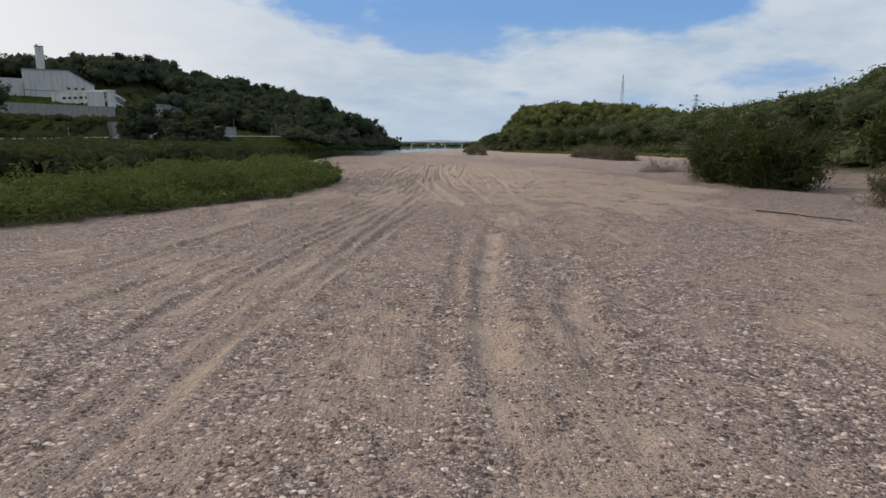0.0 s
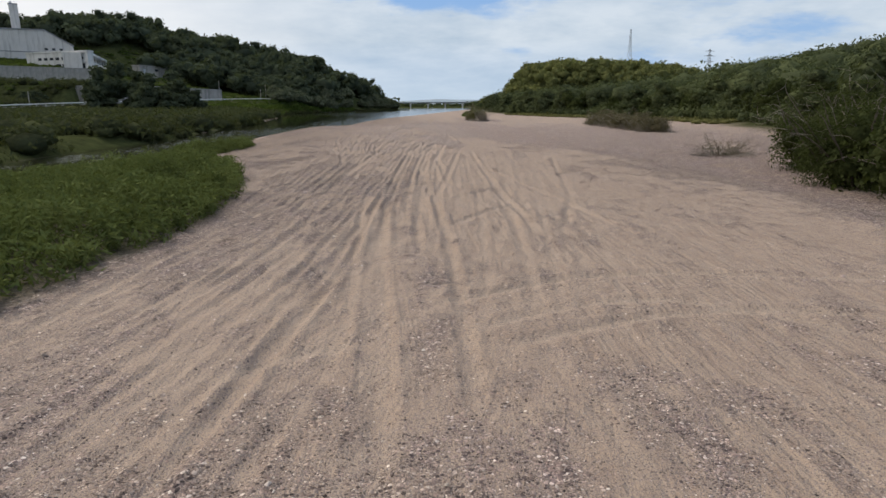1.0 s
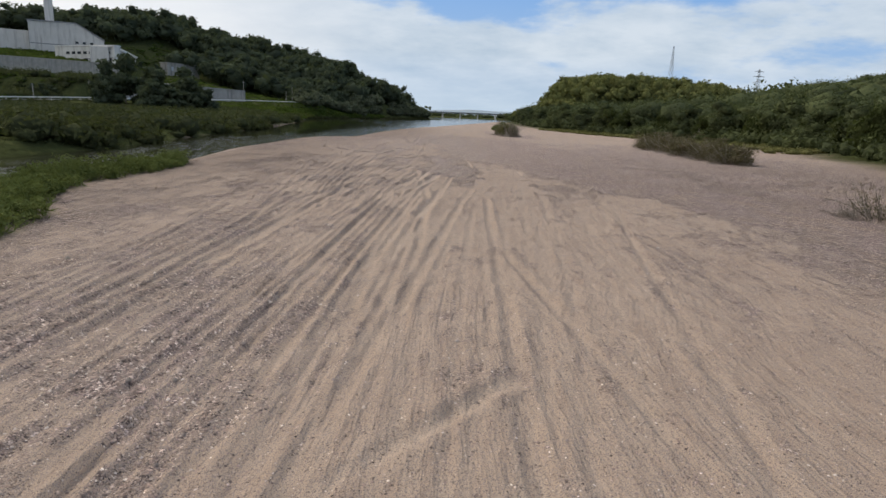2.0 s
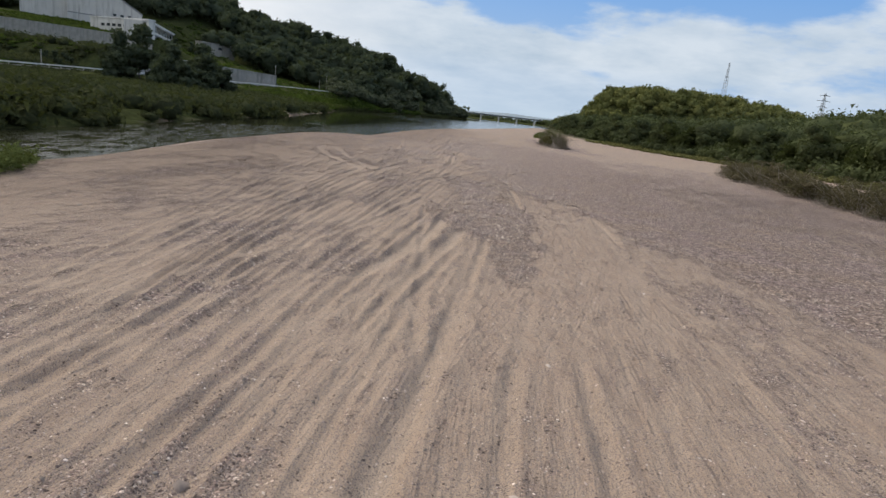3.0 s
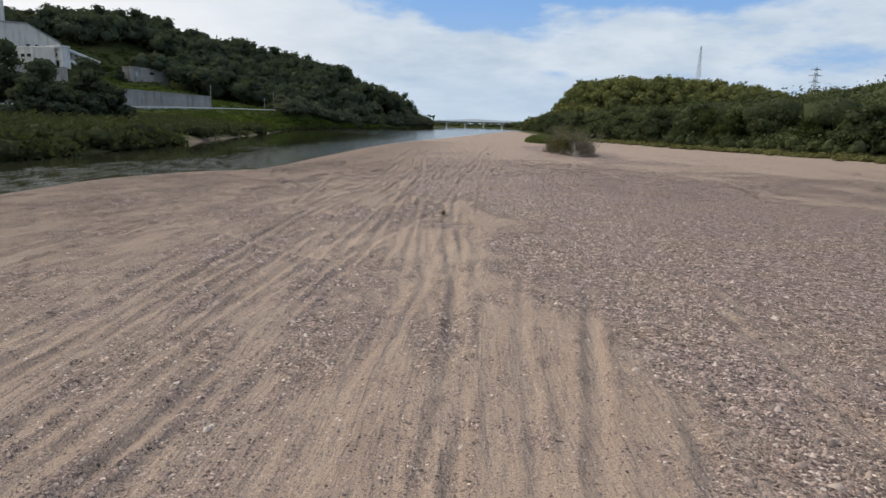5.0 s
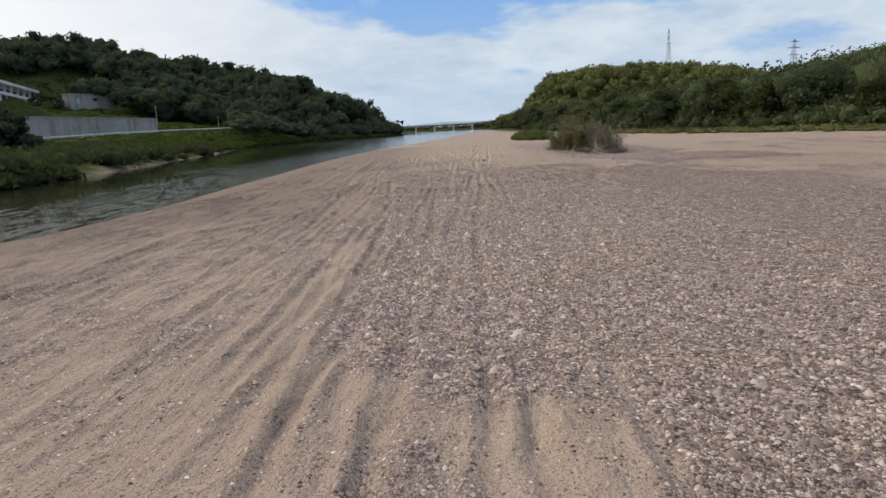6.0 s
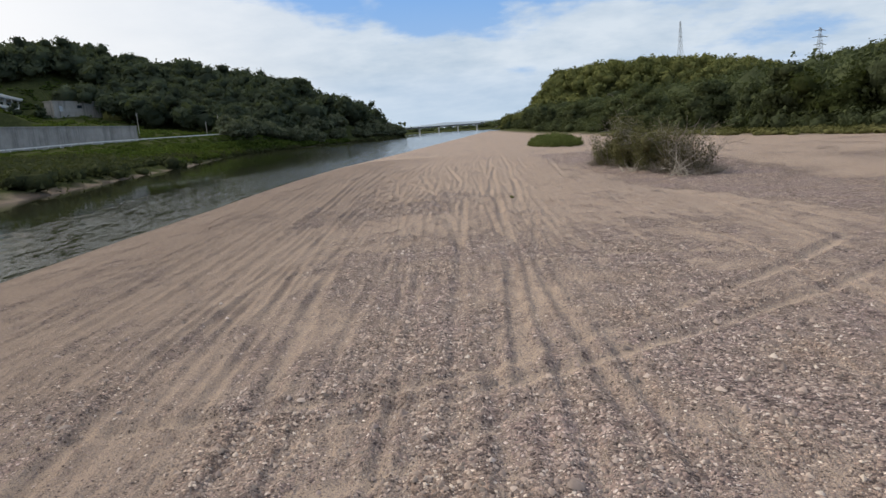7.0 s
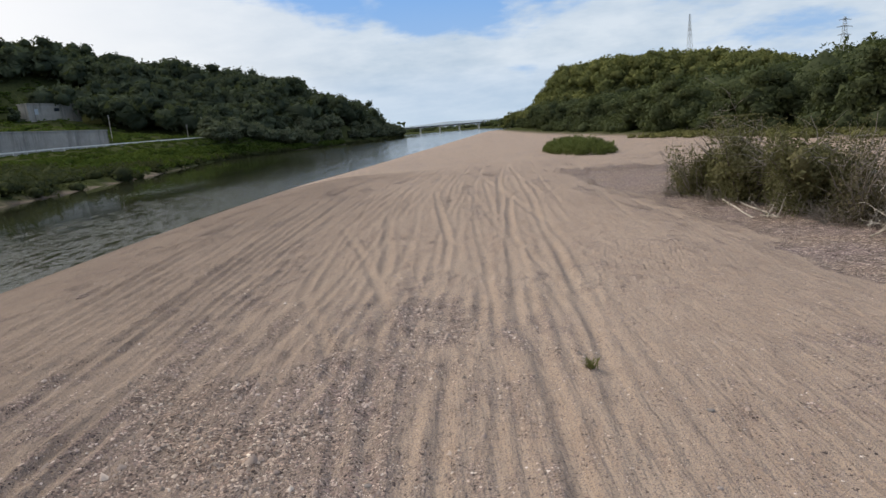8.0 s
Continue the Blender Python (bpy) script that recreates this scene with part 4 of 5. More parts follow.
stone_meshes = [stone_mesh(k) for k in range(5)]
for k in range(70):
    x, y = rng.uniform(-11, 13), rng.uniform(4, 170)
    size = rng.uniform(0.022, 0.045)
    ob = new("river_stone", stone_meshes[k % 5])
    ob.matrix_basis = pose(x, y, float(bar_height(x, y)) + size * 0.05, 0, 0, rng.uniform(0, 360)) @ Matrix.Scale(size, 4)
    tagged(ob, "rounded grey river stone half bedded in sand", "stone", "stones on the bar")

# ---------------------------------------------------------------- plants
def ball_arrays(steps):
    bm = bmesh.new()
    bmesh.ops.create_icosphere(bm, subdivisions=steps, radius=1.0)
    points, faces = np.array([v.co for v in bm.verts]), np.array([[v.index for v in f.verts] for f in bm.faces])
    bm.free()
    return points, faces


ICO_V, ICO_F = ball_arrays(1)
BALL_V, BALL_F = ball_arrays(2)


def unit(v):
    return v / np.maximum(np.linalg.norm(v, axis=-1, keepdims=True), 1e-9)


def leaves_at(points, outward, length, width, gen):
    """One pointed leaf or spray (three corners) at each point, facing roughly outward."""
    count = len(points)
    along = unit(np.cross(outward + gen.normal(0, 0.5, (count, 3)), gen.normal(0, 1, (count, 3))))
    across = unit(np.cross(outward + gen.normal(0, 0.55, (count, 3)), along))
    a = along * (length * gen.uniform(0.6, 1.4, count))[:, None]
    b = across * (width * gen.uniform(0.6, 1.4, count))[:, None]
    corners = np.stack([points - a * 0.7 - b * 0.8, points - a * 0.5 + b, points + a], 1)
    first = 3 * np.arange(count)
    return corners.reshape(-1, 3), np.stack([first, first + 1, first + 2, first + 2], -1)


def crowns(centres, radii, per, leaf, seed, core=0.78, fine=False):
    """Leafy crowns: a lumpy leaf-clad body to each, and sprays standing out of it."""
    gen = np.random.default_rng(seed)
    centres, radii = np.asarray(centres, float), np.asarray(radii, float)
    total = len(centres)
    turn = np.arange(total)[:, None] * 2.4

    def lumps(ways):
        return 1 + 0.20 * np.sin(ways[..., 0] * 4.1 + turn) * np.sin(ways[..., 1] * 4.7 + 2.0 * turn) + 0.12 * np.sin(ways[..., 2] * 8 + 3.0 * turn) + 0.10 * np.sin(ways[..., 0] * 9 + ways[..., 1] * 8 + turn)

    ways = unit(gen.normal(0, 1, (total, per, 3)) + np.array([0, 0, 0.35]))
    reach = lumps(ways) * gen.uniform(0.74, 1.10, (total, per))
    each = leaf * (radii[:, 0] / radii[:, 0].mean())[:, None] * gen.uniform(0.7, 1.25, (total, per))
    points = centres[:, None] + ways * reach[..., None] * radii[:, None]
    verts, faces = leaves_at(points.reshape(-1, 3), ways.reshape(-1, 3), each.ravel(), each.ravel() * 0.7, gen)
    if core:
        ball, shell = (BALL_V, BALL_F) if fine else (ICO_V, ICO_F)
        body = ball[None] * (core * lumps(np.broadcast_to(ball[None], (total, len(ball), 3))) * gen.uniform(0.8, 1.15, (total, len(ball))))[..., None] * radii[:, None] + centres[:, None]
        first = len(verts)
        verts = np.concatenate([verts, body.reshape(-1, 3)])
        tri = (shell[None] + len(ball) * np.arange(total)[:, None, None]).reshape(-1, 3) + first
        faces = np.concatenate([faces, np.stack([tri[:, 0], tri[:, 1], tri[:, 2], tri[:, 2]], -1)])
    return verts, faces


def foliage_mesh(name, verts, faces, mat):
    """Quads, with doubled corners taken as triangles."""
    three = faces[:, 2] == faces[:, 3]
    me = bpy.data.meshes.new(name)
    quads, tris = faces[~three], faces[three][:, :3]
    loops = np.concatenate([quads.ravel(), tris.ravel()]).astype(np.int32)
    sizes = np.concatenate([np.full(len(quads), 4), np.full(len(tris), 3)]).astype(np.int32)
    me.vertices.add(len(verts))
    me.vertices.foreach_set("co", np.asarray(verts, np.float32).ravel())
    me.loops.add(len(loops))
    me.loops.foreach_set("vertex_index", loops)
    me.polygons.add(len(sizes))
    me.polygons.foreach_set("loop_start", np.concatenate([[0], np.cumsum(sizes)[:-1]]).astype(np.int32))
    me.polygons.foreach_set("loop_total", sizes)
    me.update(calc_edges=True)
    me.validate()
    me.materials.append(mat)
    return me


def tube_mesh(name, paths, mat, sides=5):
    """Tapered round branches along lists of (point, radius)."""
    verts, faces = [], []
    for path in paths:
        first = len(verts)
        for k, (p, r) in enumerate(path):
            p = Vector(p)
            ahead = Vector(path[min(k + 1, len(path) - 1)][0]) - Vector(path[max(k - 1, 0)][0])
            u = ahead.orthogonal().normalized()
            v = ahead.normalized().cross(u)
            for s in range(sides):
                a = 2 * math.pi * s / sides
                verts.append(p + (u * math.cos(a) + v * math.sin(a)) * r)
        for k in range(len(path) - 1):
            for s in range(sides):
                a, b = first + k * sides + s, first + k * sides + (s + 1) % sides
                faces.append((a, b, b + sides, a + sides))
    me = mesh_of(name, np.array(verts), np.array(faces), mat, True)
    return me


def limb(gen, start, way, length, radius, bends=4, droop=0.0, wander=0.25):
    points, p, d = [], Vector(start), Vector(way).normalized()
    for k in range(bends + 1):
        points.append((tuple(p), radius * (1 - 0.8 * k / bends)))
        d = (d + Vector(gen.normal(0, wander, 3)) + Vector((0, 0, -droop))).normalized()
        p = p + d * (length / bends)
    return points


def broad_tree(tall, wide, mat, seed, label, leaf=0.32, per=86):
    """A broad-leaved tree: tapered trunk with limbs, and a crown of leafy clumps."""
    gen = np.random.default_rng(seed)
    tree = tagged(new("broadleaf_tree"), label, "tree")
    fork = tall * gen.uniform(0.10, 0.18)
    trunk = limb(gen, (0, 0, -0.4), (0, 0, 1), fork + 0.4, tall * 0.028, 4, 0, 0.06)
    limbs, ends = [trunk], []
    for k in range(7):
        a = k * 0.9 + gen.uniform(-0.3, 0.3)
        out = limb(gen, trunk[-1][0], (math.cos(a), math.sin(a), gen.uniform(0.6, 1.7)), tall * gen.uniform(0.28, 0.5), tall * 0.014, 4, 0.03, 0.2)
        limbs.append(out)
        ends += [out[2][0], out[3][0], out[4][0]]
    child("trunk", tube_mesh("trunk", limbs, BARK, 6), tree)
    centres = [Vector(e) for e in ends] + [Vector((gen.normal(0, wide * 0.35), gen.normal(0, wide * 0.35), gen.uniform(0.35, 0.92) * tall)) for k in range(9)]
    low, high = fork * 0.7, tall
    radii = []
    for c in centres:
        c.z = min(max(c.z, low), high * 0.92)
        squeeze = 1.0 - 0.55 * max(0, (c.z - 0.55 * tall) / (0.45 * tall))
        c.x, c.y = max(-wide, min(wide, c.x)) * squeeze, max(-wide, min(wide, c.y)) * squeeze
        r = gen.uniform(0.24, 0.40) * wide
        radii.append((r * 1.15, r * 1.15, r * 0.85))
    child("crown", foliage_mesh("crown", *crowns([tuple(c) for c in centres], radii, per, leaf, seed + 1, 0.8, False), mat), tree)
    return tree


def plant_copies(tree, spots, group):
    """Stands the first at the first spot and copies of it at the others: (x, y, scale)."""
    tree["group"] = group
    for k, (x, y, s) in enumerate(spots):
        z = float(height_at(x, y)) - 0.1
        m = pose(x, y, z, 0, 0, (k * 137.5) % 360) @ Matrix.Diagonal((s, s, s * (0.9 + 0.2 * ((k * 0.618) % 1)), 1))
        if k == 0:
            first = m
        else:
            copy_thing(tree, m)
    tree.matrix_basis = first


# trees one by one: the water's edge on both sides
dark_a = broad_tree(14, 5.5, DARK_LEAVES, 101, "tall dark evergreen tree on the river bank", 0.62)
dark_b = broad_tree(11, 4.6, DARK_LEAVES, 102, "dark bushy tree above the river bank", 0.55)
wood_a = broad_tree(7.6, 4.0, WOOD_LEAVES, 103, "green broadleaf tree at the wood's edge", 0.27, 150)
wood_b = broad_tree(6.2, 3.8, WOOD_LEAVES, 104, "low spreading tree at the edge of the sand", 0.25, 150)
wood_c = broad_tree(5.4, 3.6, WILLOW_LEAVES, 105, "pale green willow at the edge of the sand", 0.24, 150)
plant_copies(dark_a, [(-73, 200, 0.78), (-79, 207, 0.84), (-80, 197, 0.8), (-95, 206, 0.92), (-91, 212, 0.8), (-76, 203, 0.7), (-99, 202, 0.8)], "dark trees on the bank")
plant_copies(dark_b, [(-75, 193, 0.72), (-86, 203, 0.8), (-71, 195, 0.62), (-70, 203, 0.66), (-76, 199, 0.74), (-82, 202, 0.75), (-80, 192, 0.7), (-97, 199, 0.8), (-90, 206, 0.7), (-101, 209, 0.75), (-128, 222, 0.45), (-126, 215, 0.42), (-131, 218, 0.4), (-186, 404, 0.7), (-194, 400, 0.6), (-90, 378, 1.1), (-96, 392, 1.2), (-86, 402, 1.1), (-98, 412, 1.2), (-92, 430, 1.2), (-84, 444, 1.1)], "dark bushy trees")
edge_spots = {"a": [], "b": [], "c": []}
for k in range(100):
    y = 24 + 500 * (k / 100) ** 1.35
    x = float(wood_edge(y)) + 2.5 + abs(rng.normal(0, 2.5)) + (7 if k % 3 == 0 else 0)
    edge_spots["abc"[(k * 7) % 3]].append((x, y + rng.uniform(-2, 2), rng.uniform(0.8, 1.25) * (0.55 if y > 380 else 1.0)))
wood_d = broad_tree(6.6, 3.9, WOOD_LEAVES, 107, "green broadleaf tree farther along the wood", 0.26, 120)
far_spots = [spot for key in "abc" for spot in edge_spots[key] if spot[1] > 200]
for key in "abc":
    edge_spots[key] = [spot for spot in edge_spots[key] if spot[1] <= 200]
plant_copies(wood_d, far_spots, "trees along the wood's edge")
plant_copies(wood_a, edge_spots["a"], "trees along the wood's edge")
plant_copies(wood_b, edge_spots["b"], "trees along the wood's edge")
plant_copies(wood_c, edge_spots["c"], "trees along the wood's edge")
willow_spots = [(float(far_shore(y)) - rng.uniform(1.5, 12), y, rng.uniform(0.7, 1.45)) for y in np.arange(366, 660, 5.2)]
bank_willow = broad_tree(7.5, 4.6, PALE_WILLOW, 106, "rounded willow on the far river bank", 0.62, 66)
plant_copies(bank_willow, willow_spots, "willows on the far bank")


def wood(name, x_range, y_range, gap, tall, wide, per, leaf, mat, seed, allowed, label, clumps=0):
    """A far wood as one mass of crowns on the hill."""
    gen = np.random.default_rng(seed)
    gx, gy = np.meshgrid(np.arange(*x_range, gap), np.arange(*y_range, gap))
    x, y = gx.ravel() + gen.uniform(-0.5, 0.5, gx.size) * gap, gy.ravel() + gen.uniform(-0.5, 0.5, gx.size) * gap
    keep = allowed(x, y)
    x, y = x[keep], y[keep]
    size = gen.uniform(0.7, 1.3, len(x))
    top = tall * size
    z = terrain(x, y) + top * 0.62
    radii = np.stack([wide * size, wide * size, top * 0.42], -1)
    upper = np.stack([x, y, z], -1)
    side = upper + np.stack([gen.normal(0, wide * 0.55, len(x)), gen.normal(0, wide * 0.55, len(x)), gen.uniform(-0.4, 0.25, len(x)) * top], -1)
    centres, sizes = [upper, side], [radii, radii * 0.62]
    for k in range(clumps):
        a, out = gen.uniform(0, 6.283, len(x)), wide * size * gen.uniform(0.5, 0.95, len(x))
        centres.append(upper + np.stack([np.cos(a) * out, np.sin(a) * out, gen.uniform(0.0, 0.42, len(x)) * top], -1))
        sizes.append(radii * gen.uniform(0.34, 0.52, len(x))[:, None])
    verts, faces = crowns(np.concatenate(centres), np.concatenate(sizes), per, leaf, seed + 1, 0.8)
    tagged(new(name, foliage_mesh(name, verts, faces, mat)), label, "wood", kind="stuff")
    return len(faces)


def on_ridge(x, y):
    inland = road_line(y) - x
    gap = ridge_line(x) - y
    cleared = (inland < 112) & (y < 418) & (gap > 60)
    site = (x < -190) & (x > -310) & (y > 330) & (y < 452) & (gap > 35)
    behind, down = behind_upper_wall(x, y)
    site = site | (behind < 66) & (down < 84)
    terrace = (x > -222) & (x < -180) & (y > 430) & (y < 476)
    return (inland > 6) & (gap > -45) & ~cleared & ~site & ~terrace & (y > 340 - 0.4 * inland) & (x > -430) & ((gap < 150) | (inland > 112))


def left_low(x, y):
    inland = road_line(y) - x
    return (inland > 8) & (y > 40) & (y < 190) & (x > -260)


def on_mound(x, y):
    r = np.hypot((x - 160) / 112, (y - 620) / 138)
    return (r < 1.0) & (y < 690)


def right_wood(x, y):
    away = x - wood_edge(y)
    r = np.hypot((x - 160) / 112, (y - 620) / 138)
    return (away > 7 + np.maximum(y - 370, 0) * 0.14) & (r > 0.93) & (y < 560) & (x < 120 + 0.42 * y) & (y > 0.9 * x - 130)


wood("ridge_wood", (-430, -40), (150, 640), 9.4, 12.5, 7.0, 54, 1.0, DARK_LEAVES, 201, on_ridge, "dark evergreen wood covering the ridge above the river", 3)
wood("roadside_wood", (-260, -110), (40, 190), 10.0, 12, 6.0, 90, 0.9, DARK_LEAVES, 203, left_low, "dark trees above the bank road")
wood("bamboo_grove", (40, 285), (480, 690), 6.8, 9, 4.0, 84, 0.75, BAMBOO_LEAVES, 205, on_mound, "yellow-green bamboo grove covering a rounded mound")
wood("near_wood", (34, 110), (20, 340), 6.2, 6.8, 4.3, 330, 0.22, WOOD_LEAVES, 209, lambda x, y: right_wood(x, y) & (x - wood_edge(y) < 32) & (y < 330), "green mixed wood along the sand bar")
wood("riverside_wood", (34, 330), (20, 560), 10.0, 8.4, 6.0, 110, 0.40, WOOD_LEAVES, 207, lambda x, y: right_wood(x, y) & ((x - wood_edge(y) >= 32) | (y >= 330)), "green mixed wood behind the sand bar")


def thicket(name, spots, radii, per, leaf, mat, seed, label, category, core=0.66):
    x, y = np.array([s[0] for s in spots]), np.array([s[1] for s in spots])
    z = height_at(x, y) + np.asarray(radii)[:, 2] * 0.45
    verts, faces = crowns(np.stack([x, y, z], -1), radii, per, leaf, seed, core, False)
    return tagged(new(name, foliage_mesh(name, verts, faces, mat)), label, category, kind="stuff")


def bank_spots(y_from, y_to, count, near, share, seed):
    gen = np.random.default_rng(seed)
    y = gen.uniform(y_from, y_to, count)
    f, r = far_shore(y), road_line(y)
    x = f - near - gen.random(count) * (np.maximum(f - r, 6) * share - near)
    return list(zip(x, y)), gen


def below_road(spots, size):
    """Keeps the growth on the bank low enough for the road to be seen over it."""
    x, y = np.array(spots).T
    share = np.clip((far_shore(y) - x) / np.maximum(far_shore(y) - road_line(y), 4), 0, 1)
    room = 3.1 + (road_level(y) + 0.3 - 3.1) * share - height_at(x, y)
    return np.minimum(size, np.clip(room / 1.5, 0.3, 3.0))


spots, gen = bank_spots(40, 250, 1500, 0.3, 0.98, 301)
size = below_road(spots, gen.uniform(0.7, 2.0, len(spots)))
thicket("bank_scrub", spots, np.stack([size * 1.25 + 0.5, size * 1.25 + 0.5, size], -1), 104, 0.18, SCRUB_LEAVES, 302, "dark tangled scrub and creepers on the river bank", "scrub")
spots, gen = bank_spots(20, 640, 700, 0.1, 0.16, 305)
more, gen = bank_spots(20, 230, 1000, -0.3, 0.14, 307)
spots = [(x, y) for x, y in spots + more if value_noise(np.array(y / 13.0), np.array(0.5), 33) > (0.68 if 172 < y < 262 else 0.42)]
size = gen.uniform(0.5, 1.2, len(spots))
thicket("bank_reeds", spots, np.stack([size * 1.5, size * 1.5, size], -1), 54, 0.30, DARK_REEDS, 306, "brownish reeds and weeds above the waterline", "reeds")
spots, gen = bank_spots(236, 490, 1500, 1.6, 0.97, 303)
size = below_road(spots, gen.uniform(0.5, 1.25, len(spots)))
thicket("bank_grass", spots, np.stack([size * 1.9 + 0.4, size * 1.9 + 0.4, size * 0.7], -1), 52, 0.32, GRASS_LEAVES, 304, "bright green grass slope below the road", "grass")
gen = np.random.default_rng(311)
x = gen.uniform(-290, -95, 5200)
y = gen.uniform(180, 486, 5200)
inland = road_line(y) - x
keep = (inland > 8.5) & (inland < np.where(y > 330, 190, 120)) & ~on_ridge(x, y) & (np.abs(behind_upper_wall(x, y)[0] - 2.2) > 3.2)
spots = list(zip(x[keep], y[keep]))
size = gen.uniform(0.5, 1.0, len(spots))
thicket("slope_grass", spots, np.stack([size * 2.4, size * 2.4, size * 0.55], -1), 9, 0.6, GRASS_LEAVES, 312, "rough grass on the slope above the retaining wall", "grass")
gen = np.random.default_rng(317)
y = gen.uniform(176, 262, 420)
x = road_line(y) - 9.2 - 70 * gen.random(420) ** 1.4
size = gen.uniform(0.6, 1.9, 420)
thicket("slope_scrub", list(zip(x, y)), np.stack([size * 1.4, size * 1.4, size], -1), 80, 0.3, SCRUB_LEAVES, 318, "dark bushes scattered over the slope above the road", "scrub")
gen = np.random.default_rng(319)
way, out = gen.uniform(-48, 62, 90), -gen.uniform(0.5, 5, 90)
x, y = -229 + way * 0.734 - out * 0.679, 321 + way * 0.679 + out * 0.734
size = gen.uniform(0.5, 1.7, 90)
thicket("wall_creeper", list(zip(x, y)), np.stack([size * 1.5, size * 1.5, size * 1.2], -1), 80, 0.35, SCRUB_LEAVES, 320, "bushes and creepers along the foot of a stained wall", "scrub")
gen = np.random.default_rng(313)
y = gen.uniform(118, 232, 500)
x = wood_edge(y) - 1.5 + gen.normal(0, 1.6, 500)
size = gen.uniform(0.25, 0.5, 500)
thicket("straw_grass", list(zip(x, y)), np.stack([size * 2.2, size * 2.2, size], -1), 36, 0.16, STRAW, 314, "yellowing grass in front of the wood", "grass", 0.7)


gen = np.random.default_rng(315)
y = 20 + 320 * gen.random(620) ** 1.2
x = wood_edge(y) + gen.uniform(0.5, 9, 620)
size = gen.uniform(0.8, 1.9, 620)
thicket("wood_undergrowth", list(zip(x, y)), np.stack([size * 1.3, size * 1.3, size * 1.1], -1), 120, 0.24, WOOD_LEAVES, 316, "dense green undergrowth closing the wood's edge", "undergrowth")

# weeds between the gravel and the water
def weed_plants(name, x, y, tall, leaf, mat, seed, label, category, per=16):
    """Upright leafy stems: leaves all the way up, the outline ragged."""
    gen = np.random.default_rng(seed)
    z = height_at(x, y)
    count = len(x)
    up = gen.random((count, per)) ** 0.8
    lean = gen.normal(0, 0.16, (count, 2))
    px = x[:, None] + lean[:, :1] * up * tall[:, None] + gen.normal(0, 0.11, (count, per))
    py = y[:, None] + lean[:, 1:] * up * tall[:, None] + gen.normal(0, 0.11, (count, per))
    pz = z[:, None] + up * tall[:, None]
    points = np.stack([px, py, pz], -1).reshape(-1, 3)
    ways = unit(gen.normal(0, 1, points.shape) + np.array([0, 0, 0.8]))
    verts, faces = leaves_at(points, ways, leaf, leaf * 0.26, gen)
    return tagged(new(name, foliage_mesh(name, verts, faces, mat)), label, category, kind="stuff")


gen = np.random.default_rng(401)
x, y = gen.uniform(-24, -5, 30000), gen.uniform(-2, 78, 30000)
keep = weed_ground(x, y) > 0.5
x, y = x[keep][:9600], y[keep][:9600]
rim = np.clip(weed_ground(x + 1.2, y) * 0.5 + weed_ground(x, y - 1.5) * 0.5, 0, 1)
inland = np.maximum(np.clip((x - near_shore(y) - 3.0) / 9.0, 0.26, 1.0), 0.9 * step(50, 60, y) * step(-18, -15.5, x))
tall = inland * (0.1 + 1.6 * fbm(x * 0.6, y * 0.6, 61)) * (0.65 + 0.35 * rim) * gen.uniform(0.7, 1.25, len(x))
weed_plants("weed_patch", x, y, tall, 0.13, WEED_LEAVES, 402, "dense green weeds growing beside the water", "weeds", 24)
gen = np.random.default_rng(411)
a, r = gen.uniform(0, 6.283, 900), np.sqrt(gen.random(900))
x, y = 13.4 + np.cos(a) * r * 3.2, 208 + np.sin(a) * r * 11
weed_plants("weed_islet", x, y, (0.4 + 1.1 * (1 - r**2) ** 0.5) * gen.uniform(0.6, 1.2, 900), 0.15, WEED_LEAVES, 412, "bright green clump of weeds on bare sand", "weeds", 34)


def tuft(x, y, tall, wide, mat, seed, label):
    gen = np.random.default_rng(seed)
    base = float(height_at(x, y))
    verts, faces = [], []
    for k in range(46):
        a, out = gen.uniform(0, 6.283), gen.uniform(0.2, 1.0) * wide
        foot = Vector((gen.normal(0, 0.03), gen.normal(0, 0.03), -0.02))
        tip = Vector((math.cos(a) * out, math.sin(a) * out, tall * gen.uniform(0.5, 1.0)))
        side = Vector((-math.sin(a), math.cos(a), 0)) * 0.008
        mid = foot.lerp(tip, 0.5) + Vector((0, 0, tall * 0.18))
        first = len(verts)
        verts += [foot - side, foot + side, mid + side, mid - side, tip]
        faces += [(first, first + 1, first + 2, first + 3), (first + 3, first + 2, first + 4, first + 4)]
    ob = new("grass_tuft", foliage_mesh("grass_tuft", np.array(verts), np.array(faces), mat))
    ob.matrix_basis = pose(x, y, base)
    return tagged(ob, label, "grass tuft")


tuft(0.85, 148.1, 0.17, 0.22, STRAW, 421, "lone yellow-green grass tuft on open sand")
tuft(-1.9, 104.7, 0.18, 0.16, STRAW, 422, "small dry grass tuft among gravel")


